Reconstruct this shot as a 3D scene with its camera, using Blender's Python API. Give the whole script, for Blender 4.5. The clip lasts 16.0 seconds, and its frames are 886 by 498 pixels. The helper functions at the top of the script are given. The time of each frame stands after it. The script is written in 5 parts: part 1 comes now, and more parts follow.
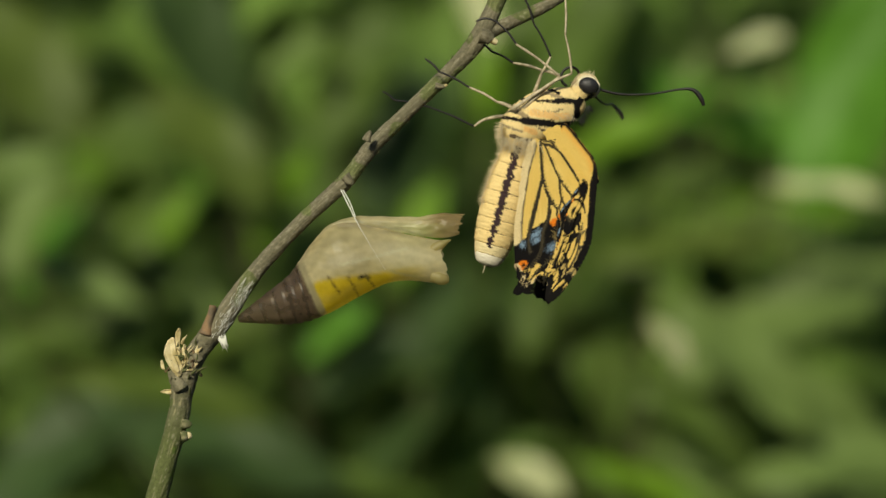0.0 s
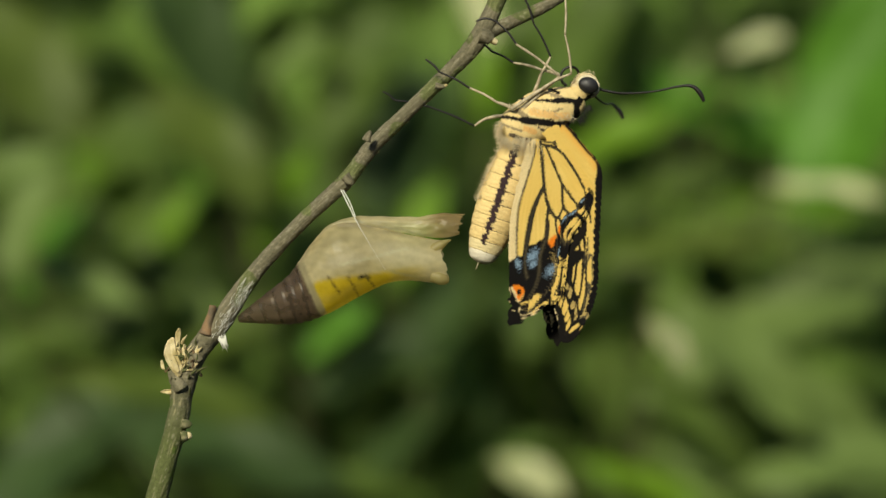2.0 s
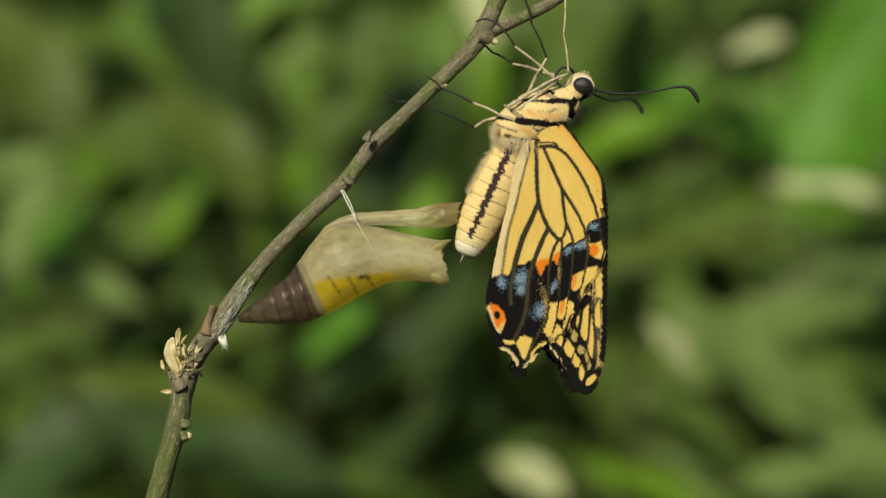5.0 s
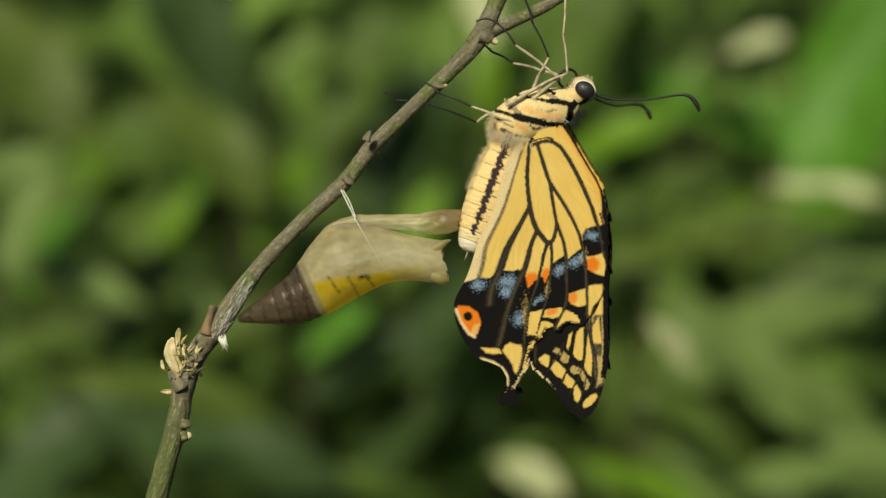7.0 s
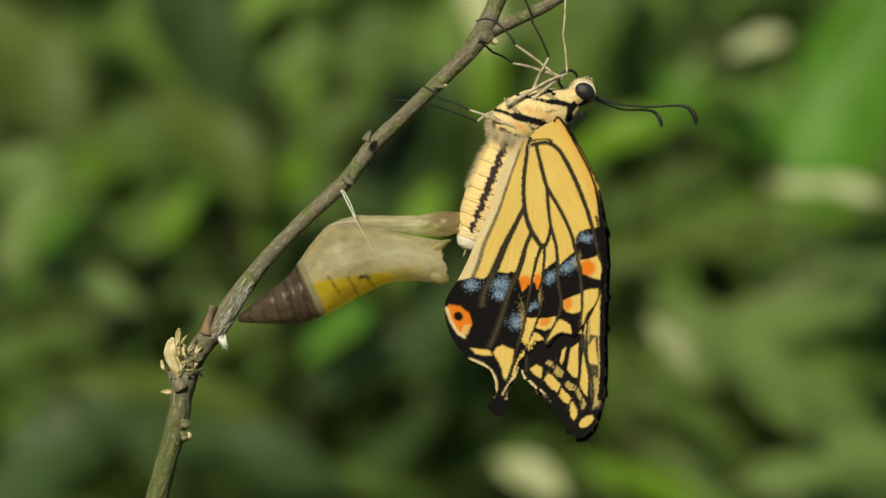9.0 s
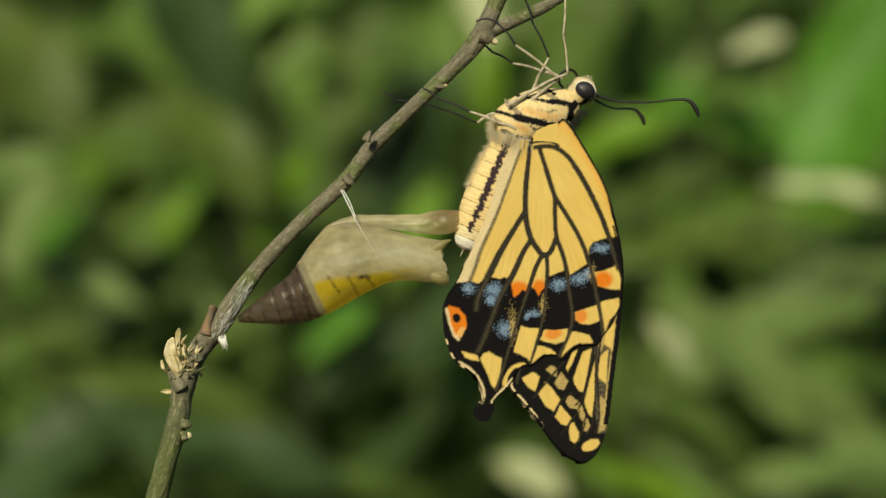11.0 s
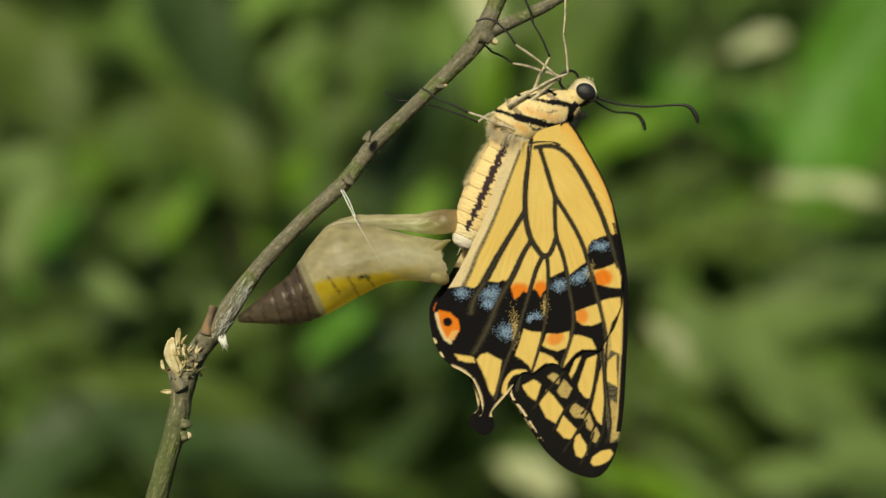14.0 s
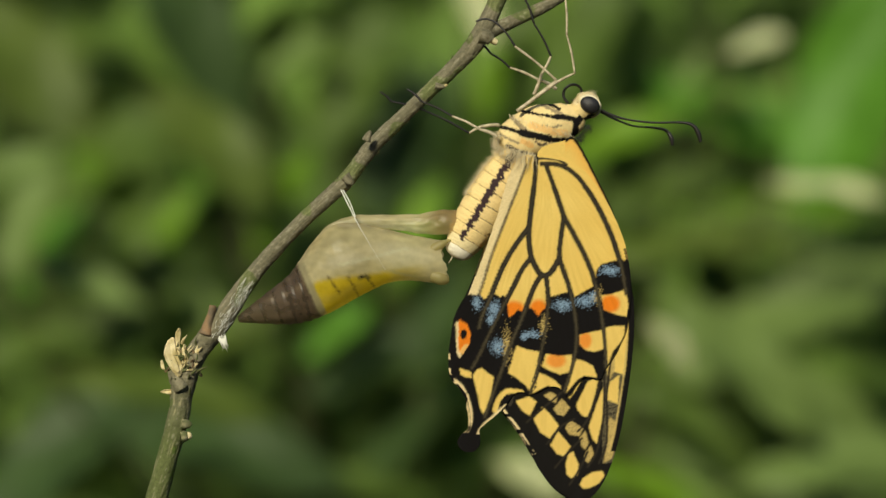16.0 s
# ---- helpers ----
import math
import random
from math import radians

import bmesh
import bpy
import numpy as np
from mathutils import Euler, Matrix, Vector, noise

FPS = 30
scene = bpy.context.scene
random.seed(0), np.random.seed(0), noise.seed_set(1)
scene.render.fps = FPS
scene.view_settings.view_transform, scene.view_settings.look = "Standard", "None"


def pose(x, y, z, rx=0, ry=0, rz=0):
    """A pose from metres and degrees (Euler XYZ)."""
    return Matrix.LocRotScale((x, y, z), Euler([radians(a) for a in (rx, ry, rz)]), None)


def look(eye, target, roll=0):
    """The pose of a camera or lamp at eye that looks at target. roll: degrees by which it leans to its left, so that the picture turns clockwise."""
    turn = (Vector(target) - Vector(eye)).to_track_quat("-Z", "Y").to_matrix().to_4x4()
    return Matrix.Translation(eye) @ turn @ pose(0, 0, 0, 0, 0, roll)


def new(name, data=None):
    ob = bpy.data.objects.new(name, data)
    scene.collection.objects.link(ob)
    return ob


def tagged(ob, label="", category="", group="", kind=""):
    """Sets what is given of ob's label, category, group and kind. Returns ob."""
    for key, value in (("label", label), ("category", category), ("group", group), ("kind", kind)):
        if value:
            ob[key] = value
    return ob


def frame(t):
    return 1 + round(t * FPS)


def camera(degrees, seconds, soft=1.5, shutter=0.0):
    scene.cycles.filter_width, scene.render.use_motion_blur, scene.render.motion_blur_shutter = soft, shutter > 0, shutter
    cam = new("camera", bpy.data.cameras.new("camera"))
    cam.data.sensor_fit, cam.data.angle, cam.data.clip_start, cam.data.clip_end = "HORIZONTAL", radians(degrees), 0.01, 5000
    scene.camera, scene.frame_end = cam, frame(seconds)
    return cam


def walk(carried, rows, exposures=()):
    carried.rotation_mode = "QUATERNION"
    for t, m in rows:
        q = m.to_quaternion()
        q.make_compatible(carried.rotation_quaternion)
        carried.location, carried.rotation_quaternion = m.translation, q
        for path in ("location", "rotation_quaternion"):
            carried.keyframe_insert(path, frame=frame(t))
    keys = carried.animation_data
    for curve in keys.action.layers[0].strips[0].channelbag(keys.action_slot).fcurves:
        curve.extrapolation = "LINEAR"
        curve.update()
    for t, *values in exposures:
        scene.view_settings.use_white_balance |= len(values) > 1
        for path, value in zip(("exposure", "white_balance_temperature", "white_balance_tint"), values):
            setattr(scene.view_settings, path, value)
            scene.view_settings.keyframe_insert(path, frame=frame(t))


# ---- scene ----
# ---------------------------------------------------------------- camera
# The plan is drawn on an upright sheet 115 mm wide: u runs right, v down, one unit is U metres.
U = 0.0735e-3
FOV = 24.0
EYE_Z = 0.60
DIST = 1568 * U / 2 / math.tan(radians(FOV / 2))
cam = camera(FOV, 16.0, soft=1.5)
cam.data.dof.use_dof = True
cam.data.dof.focus_distance = DIST - 0.002
cam.data.dof.aperture_fstop = 10.8
CAM_POSE = look((0, -DIST, EYE_Z), (0, 0, EYE_Z))
walk(cam, [(0.0, CAM_POSE), (16.0, CAM_POSE)], exposures=[(0.0, -0.10), (0.4, 0.0), (16.0, 0.0)])


def spot(u, v, d=0.0):
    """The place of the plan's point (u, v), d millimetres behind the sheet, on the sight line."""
    y = d * 0.001
    s = (DIST + y) / DIST * U
    return Vector(((u - 784) * s, y, EYE_Z - (v - 441) * s))


# ---------------------------------------------------------------- world and light
world = bpy.data.worlds.new("sky")
scene.world = world
world.use_nodes = True
wt = world.node_tree
sky = wt.nodes.new("ShaderNodeTexSky")
sky.sky_type = "NISHITA"
sky.sun_disc = False
sky.sun_elevation = radians(28)
sky.sun_rotation = radians(200)
wt.links.new(sky.outputs[0], wt.nodes["Background"].inputs[0])
wt.nodes["Background"].inputs[1].default_value = 0.085
sun_data = bpy.data.lights.new("sun", "SUN")
sun_data.energy = 3.85
sun_data.angle = radians(9)
sun_data.color = (1.0, 0.93, 0.70)
sun = new("sun", sun_data)
sun.matrix_world = look((-0.6, -1.65, EYE_Z + 0.95), (0, 0, EYE_Z))


# ---------------------------------------------------------------- materials
def material(name, base=(0.5, 0.5, 0.5), rough=0.7, attribute="", vary=0.25, scale=2000.0, bump=0.3,
             bump_scale=0, through_light=0.0, clear=0.0, coat=0.0, island=0.0, second=None, mottle=300.0, spec=0.4):
    m = bpy.data.materials.new(name)
    m.use_nodes = True
    nt = m.node_tree
    b = nt.nodes["Principled BSDF"]
    out = nt.nodes["Material Output"]
    L = nt.links.new
    tc = nt.nodes.new("ShaderNodeTexCoord")
    if attribute:
        src = nt.nodes.new("ShaderNodeAttribute")
        src.attribute_name = attribute
        col = src.outputs["Color"]
    else:
        src = nt.nodes.new("ShaderNodeRGB")
        src.outputs[0].default_value = (*base, 1)
        col = src.outputs[0]
    if second:
        n0 = nt.nodes.new("ShaderNodeTexNoise")
        n0.inputs["Scale"].default_value = mottle
        n0.inputs["Detail"].default_value = 5
        L(tc.outputs["Object"], n0.inputs["Vector"])
        ramp = nt.nodes.new("ShaderNodeMapRange")
        ramp.inputs["From Min"].default_value = 0.42
        ramp.inputs["From Max"].default_value = 0.62
        L(n0.outputs["Fac"], ramp.inputs["Value"])
        mx0 = nt.nodes.new("ShaderNodeMix")
        mx0.data_type = "RGBA"
        mx0.inputs[7].default_value = (*second, 1)
        L(ramp.outputs[0], mx0.inputs[0])
        L(col, mx0.inputs[6])
        col = mx0.outputs[2]
    n = nt.nodes.new("ShaderNodeTexNoise")
    n.inputs["Scale"].default_value = scale
    n.inputs["Detail"].default_value = 4
    L(tc.outputs["Object"], n.inputs["Vector"])
    mr = nt.nodes.new("ShaderNodeMapRange")
    mr.inputs["To Min"].default_value = 1 - vary
    mr.inputs["To Max"].default_value = 1 + vary
    L(n.outputs["Fac"], mr.inputs["Value"])
    mul = nt.nodes.new("ShaderNodeMix")
    mul.data_type = "RGBA"
    mul.blend_type = "MULTIPLY"
    mul.inputs[0].default_value = 1.0
    L(col, mul.inputs[6])
    L(mr.outputs[0], mul.inputs[7])
    col = mul.outputs[2]
    if island:
        g = nt.nodes.new("ShaderNodeNewGeometry")
        hs = nt.nodes.new("ShaderNodeHueSaturation")
        r = nt.nodes.new("ShaderNodeMapRange")
        r.inputs["To Min"].default_value = 1 - island
        r.inputs["To Max"].default_value = 1 + island
        L(g.outputs["Random Per Island"], r.inputs["Value"])
        L(r.outputs[0], hs.inputs["Value"])
        L(col, hs.inputs["Color"])
        col = hs.outputs[0]
    L(col, b.inputs["Base Color"])
    b.inputs["Roughness"].default_value = rough
    b.inputs["Specular IOR Level"].default_value = spec
    b.inputs["Coat Weight"].default_value = coat
    if bump:
        n2 = nt.nodes.new("ShaderNodeTexNoise")
        n2.inputs["Scale"].default_value = bump_scale or scale
        n2.inputs["Detail"].default_value = 5
        L(tc.outputs["Object"], n2.inputs["Vector"])
        bp = nt.nodes.new("ShaderNodeBump")
        bp.inputs["Strength"].default_value = bump
        bp.inputs["Distance"].default_value = 0.0002
        L(n2.outputs["Fac"], bp.inputs["Height"])
        L(bp.outputs[0], b.inputs["Normal"])
    if through_light:
        tr = nt.nodes.new("ShaderNodeBsdfTranslucent")
        L(col, tr.inputs[0])
        ms = nt.nodes.new("ShaderNodeMixShader")
        ms.inputs[0].default_value = through_light
        L(b.outputs[0], ms.inputs[1])
        L(tr.outputs[0], ms.inputs[2])
        L(ms.outputs[0], out.inputs[0])
        if clear:
            tp = nt.nodes.new("ShaderNodeBsdfTransparent")
            tp.inputs[0].default_value = (1.0, 0.93, 0.72, 1)
            mc = nt.nodes.new("ShaderNodeMixShader")
            mc.inputs[0].default_value = clear
            L(ms.outputs[0], mc.inputs[1])
            L(tp.outputs[0], mc.inputs[2])
            L(mc.outputs[0], out.inputs[0])
    return m


M_WING = material("wing_scales", rough=0.75, attribute="Pigment", vary=0.16, scale=9000, bump=0.2, bump_scale=6000, through_light=0.12, spec=0.06)
M_FUR = material("body_fur", rough=0.9, attribute="Pigment", vary=0.18, scale=5000, bump=0.35, bump_scale=4500, spec=0.12)
M_HAIR = material("pale_hair", (0.72, 0.62, 0.40), 0.8, vary=0.2, bump=0, spec=0.2)
M_RIM = material("eye_rim", (0.80, 0.72, 0.50), 0.8, vary=0.15, bump=0.2, spec=0.2)
M_EYE = material("eye_black", (0.022, 0.021, 0.022), 0.36, vary=0.3, bump=0.3, scale=14000, coat=0.1)
M_CHITIN = material("dark_chitin", (0.016, 0.014, 0.012), 0.45, vary=0.3, scale=6000, bump=0.2)
M_LEG = material("leg_scales", (0.58, 0.50, 0.34), 0.6, vary=0.3, scale=5000, bump=0.3, second=(0.36, 0.30, 0.19), mottle=1400)
M_SHELL = material("pupa_shell", rough=0.36, attribute="Pigment", vary=0.2, scale=900, bump=0.3, bump_scale=1500, through_light=0.5, clear=0.3, coat=0.0, spec=0.45)
M_BARK = material("bark", rough=0.9, attribute="Pigment", vary=0.4, scale=3600, bump=0.9, bump_scale=3000, spec=0.1)
M_WOOD = material("torn_wood", (0.72, 0.62, 0.36), 0.7, vary=0.25, scale=1500, bump=0.5, second=(0.45, 0.36, 0.15), mottle=600)
M_BUD = material("bud_scale", (0.27, 0.17, 0.085), 0.75, vary=0.5, scale=1800, bump=0.9, second=(0.13, 0.10, 0.06), mottle=900)
M_SILK = material("silk", (0.80, 0.80, 0.72), 0.35, vary=0.1, bump=0, spec=0.6)


def leaf_material(name, base, rough=0.45, second=None):
    return material(name, base, rough, vary=0.3, scale=60, bump=0.2, through_light=0.25, second=second, mottle=25, bump_scale=120, spec=0.15)


M_LEAF = {
    "mid": leaf_material("leaf_mid_green", (0.098, 0.158, 0.028), second=(0.070, 0.118, 0.021)),
    "bright": leaf_material("leaf_bright_green", (0.105, 0.265, 0.025), second=(0.080, 0.205, 0.019)),
    "lime": leaf_material("leaf_lime_green", (0.15, 0.28, 0.018), second=(0.09, 0.20, 0.012)),
    # near-white green: sunlit highlights put into the leaf colour
    "pale": leaf_material("leaf_glint_green", (0.58, 0.62, 0.34), 0.4, second=(0.40, 0.46, 0.20)),
    "grey": leaf_material("leaf_grey_green", (0.165, 0.245, 0.065), second=(0.125, 0.19, 0.048)),
    "olive": leaf_material("leaf_olive", (0.105, 0.155, 0.025), second=(0.075, 0.115, 0.02)),
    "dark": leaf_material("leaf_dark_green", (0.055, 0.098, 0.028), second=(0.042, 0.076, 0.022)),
}
M_FOLIAGE = material("foliage", (0.116, 0.195, 0.034), 0.6, spec=0.15, vary=0.35, scale=40, bump=0, through_light=0.2, island=0.45, second=(0.078, 0.135, 0.027), mottle=18)
M_BACK = material("thicket", (0.075, 0.125, 0.014), 0.9, vary=0.4, scale=14, bump=0, second=(0.038, 0.066, 0.010), mottle=5)
M_SOIL = material("soil", (0.07, 0.055, 0.035), 0.95, vary=0.4, scale=30, bump=0.5, second=(0.05, 0.07, 0.02), mottle=4)
M_TWIG = material("green_twig", (0.09, 0.10, 0.035), 0.7, vary=0.3, scale=200, bump=0.3)


# ---------------------------------------------------------------- mesh tools
def curve_through(pts, n=8, closed=False):
    """A Catmull-Rom curve through a few points."""
    p = np.array(pts, float)
    k = len(p)
    out = []
    for i in range(k if closed else k - 1):
        if closed:
            a, b, c, e = p[(i - 1) % k], p[i], p[(i + 1) % k], p[(i + 2) % k]
        else:
            a, b, c, e = p[max(i - 1, 0)], p[i], p[i + 1], p[min(i + 2, k - 1)]
        for s in np.linspace(0, 1, n, endpoint=False):
            out.append(0.5 * (2 * b + (c - a) * s + (2 * a - 5 * b + 4 * c - e) * s ** 2 + (3 * b - a - 3 * c + e) * s ** 3))
    if not closed:
        out.append(p[-1])
    return np.array(out)


def line_distance(P, line):
    best = np.full(len(P), 1e9)
    for a, b in zip(line[:-1], line[1:]):
        ab = b - a
        t = np.clip(((P - a) @ ab) / max(ab @ ab, 1e-12), 0, 1)
        best = np.minimum(best, np.hypot(*(P - a - t[:, None] * ab).T))
    return best


def nearest_on(P, line):
    best, where = np.full(len(P), 1e9), P.copy()
    for a, b in zip(line[:-1], line[1:]):
        ab = b - a
        t = np.clip(((P - a) @ ab) / max(ab @ ab, 1e-12), 0, 1)
        q = a + t[:, None] * ab
        dd = np.hypot(*(P - q).T)
        m = dd < best
        best[m], where[m] = dd[m], q[m]
    return where


def within(P, poly):
    poly = np.array(poly, float)
    c = np.zeros(len(P), bool)
    for (x0, y0), (x1, y1) in zip(poly, np.roll(poly, -1, 0)):
        if y0 == y1:
            continue
        c ^= ((y0 > P[:, 1]) != (y1 > P[:, 1])) & (P[:, 0] < (x1 - x0) * (P[:, 1] - y0) / (y1 - y0) + x0)
    return c


def blob(P, u, v, a, b, turn=0.0):
    c, s = math.cos(radians(turn)), math.sin(radians(turn))
    x, y = P[:, 0] - u, P[:, 1] - v
    return ((x * c + y * s) / a) ** 2 + ((y * c - x * s) / b) ** 2


def mesh_from(name, verts, faces, mat, pigment=None, smooth=True):
    me = bpy.data.meshes.new(name)
    me.from_pydata([tuple(v) for v in verts], [], [tuple(int(i) for i in f) for f in faces])
    if pigment is not None:
        at = me.color_attributes.new("Pigment", "FLOAT_COLOR", "POINT")
        c = np.ones((len(verts), 4))
        c[:, :3] = pigment
        at.data.foreach_set("color", c.ravel())
    me.materials.append(mat)
    if smooth:
        me.shade_smooth()
    me.update()
    return me


def part(name, data, parent=None, label="", m=None):
    ob = new(name, data)
    if parent is not None:
        ob.parent = parent
    if m is not None:
        ob.matrix_basis = m
    if label:
        tagged(ob, label)
    return ob


def tube(pts, radii, sides=10, rough=0.0, cap=True, squash=1.0):
    """Vertices and faces of a tapering tube along points in space."""
    pts = [Vector(p) for p in pts]
    V, F = [], []
    k = len(pts)
    side = None
    for i, p in enumerate(pts):
        t = (pts[min(i + 1, k - 1)] - pts[max(i - 1, 0)]).normalized()
        if side is None:
            side = t.cross(Vector((0, 1, 0.01))).normalized()
        side = (side - t * side.dot(t)).normalized()
        up = t.cross(side)
        for j in range(sides):
            a = 2 * math.pi * j / sides
            r = radii[i]
            if rough:
                q = p + (side * math.cos(a) + up * math.sin(a)) * r
                r *= 1 + rough * (noise.noise(q * 420) + 0.6 * noise.noise(q * 1300) + 0.3 * noise.noise(Vector((a * 3, i * 0.13, 7))))
            V.append(p + side * (r * math.cos(a)) + up * (r * squash * math.sin(a)))
        if i:
            for j in range(sides):
                a0, b0 = (i - 1) * sides + j, (i - 1) * sides + (j + 1) % sides
                F.append((a0, b0, b0 + sides, a0 + sides))
    if cap:
        F.append(tuple(range(sides))[::-1])
        F.append(tuple(range((k - 1) * sides, k * sides)))
    return V, F


def bark_mesh(name, V, F, sides):
    """Bark with streaks that run along the shoot."""
    V2, c = [], []
    for k, p in enumerate(V):
        a, i = 2 * math.pi * (k % sides) / sides, k // sides
        q = Vector((math.cos(a) * 5.5, math.sin(a) * 5.5, i * 0.07))
        st = noise.noise(q) + 0.7 * noise.noise(q * 2.3)
        sp = noise.noise(p * 2400)
        g = noise.noise(p * 260)
        low = min(max((0.583 - p.z) / 0.008, 0.0), 1.0)
        col = np.array((0.168 - 0.053 * low, 0.155 - 0.020 * low, 0.098 - 0.048 * low)) * (1 + 0.20 * st + 0.26 * sp)
        if st > 0.35:
            col = col * 0.7 + np.array((0.33, 0.29, 0.20)) * 0.3
        if g > 0.25:
            col = col * np.array((0.80, 0.98, 0.62))
        if sp > 0.45:
            col = col * 0.65 + np.array((0.36, 0.33, 0.25)) * 0.35
        if low > 0.3 and st > 0.55:
            col = col * 0.5 + np.array((0.42, 0.38, 0.20)) * 0.5
        c.append(np.clip(col, 0.02, 0.8))
    return mesh_from(name, V, F, M_BARK, np.array(c))


def joined(*bits):
    V, F = [], []
    for v, f in bits:
        o = len(V)
        V += list(v)
        F += [tuple(i + o for i in q) for q in f]
    return V, F


def plan_tube(pts, radii, depths, n=6, sides=10, rough=0.0, origin=None):
    """A tube along a plan curve; pts in plan units, radii in plan units, depths in mm."""
    c = curve_through([(*p, r, d) for p, r, d in zip(pts, radii, depths)], n)
    o = origin or Vector((0, 0, 0))
    return tube([spot(q[0], q[1], q[3]) - o for q in c], [max(q[2], 0.2) * U for q in c], sides, rough)


# ---------------------------------------------------------------- setting: ground, thicket behind
def build_setting():
    bm = bmesh.new()
    bmesh.ops.create_grid(bm, x_segments=60, y_segments=60, size=60)
    for v in bm.verts:
        v.co.z = 0.03 * noise.noise(v.co * 0.4)
    me = bpy.data.meshes.new("ground")
    bm.to_mesh(me)
    bm.free()
    me.materials.append(M_SOIL)
    tagged(new("ground", me), "dark garden soil under the shrubs", "ground", kind="structure")
    # a bank of dense growth that closes the place all round
    V, F = [], []
    n = 72
    for k, z in enumerate((-0.2, 0.7, 1.35)):
        for i in range(n):
            a = 2 * math.pi * i / n
            r = 2.6 + 0.35 * noise.noise(Vector((math.cos(a) * 3, math.sin(a) * 3, k)))
            V.append((r * math.cos(a), r * math.sin(a), z))
    for k in range(2):
        for i in range(n):
            F.append((k * n + i, k * n + (i + 1) % n, (k + 1) * n + (i + 1) % n, (k + 1) * n + i))
    tagged(new("backdrop", mesh_from("backdrop", V, F, M_BACK)), "dark green thicket far out of focus", "backdrop", kind="structure")


build_setting()


def leaf_mesh(name, length, width, mat, fold=0.25, droop=0.3, wave=0.04):
    """A pointed leaf blade along +x with a midrib fold, thickness and a short stalk."""
    V, F = [], []
    rows, cols = 12, 4
    for side_z in (0.0, -0.0006):
        for i in range(rows + 1):
            s = i / rows
            w = width * 0.5 * math.sin(math.pi * s ** 0.8) ** 0.8 + 0.001
            for j in range(-cols, cols + 1):
                q = j / cols
                z = fold * abs(q) * w - droop * length * s * s + wave * length * math.sin(9 * s + 2 * q) * abs(q)
                V.append((length * s, q * w, z + side_z))
    c = 2 * cols + 1
    o = (rows + 1) * c
    for i in range(rows):
        for j in range(c - 1):
            a = i * c + j
            F.append((a, a + 1, a + c + 1, a + c))
            F.append((o + a, o + a + c, o + a + c + 1, o + a + 1))
    V, F = joined((V, F), tube([(-0.12 * length, 0, -0.01 * length), (0, 0, -0.001), (0.5 * length, 0, -0.25 * droop * length - 0.001)], [0.0012, 0.0012, 0.0005], 6))
    return mesh_from(name, V, F, mat)


shrub = tagged(new("shrub"), "leafy green shrub far out of focus", "shrub")
SHRUB_ROOT = Vector((0.05, 0.62, 0.0))


def blurred_leaf(u, v, back, length, width, angle, kind, face=0.9):
    """A broad leaf of the shrub; back in mm; angle of its length against the horizontal, in the sheet."""
    s = (DIST + back * 0.001) / DIST * U
    length, width = 1.15 * length, 0.82 * width
    me = leaf_mesh("leaf", length * s, width * s, M_LEAF[kind], fold=random.uniform(0.1, 0.35), droop=random.uniform(0.0, 0.12))
    a = radians(angle)
    ex = Vector((math.cos(a), 0.25 * random.uniform(-1, 1), math.sin(a))).normalized()
    nz = Vector((-0.25, -1, face)).normalized()
    ey = nz.cross(ex).normalized()
    nz = ex.cross(ey)
    c = spot(u, v, back) - ex * (0.5 * length * s)
    m = Matrix(((ex.x, ey.x, nz.x, c.x), (ex.y, ey.y, nz.y, c.y), (ex.z, ey.z, nz.z, c.z), (0, 0, 0, 1)))
    part("leaf", me, shrub, m=m)
    # its twig back to the shrub's stem
    base = c - ex * (0.12 * length * s)
    join = Vector((SHRUB_ROOT.x + 0.3 * (base.x - SHRUB_ROOT.x), SHRUB_ROOT.y + 0.12, max(0.1, base.z - 0.25)))
    mid = (base + join) / 2 + Vector((0, 0.06, -0.03))
    part("twig", mesh_from("twig", *tube([tuple(q) for q in curve_through([base, mid, join], 5)], [0.0009] * 10 + [0.0016], 6), M_TWIG), shrub)


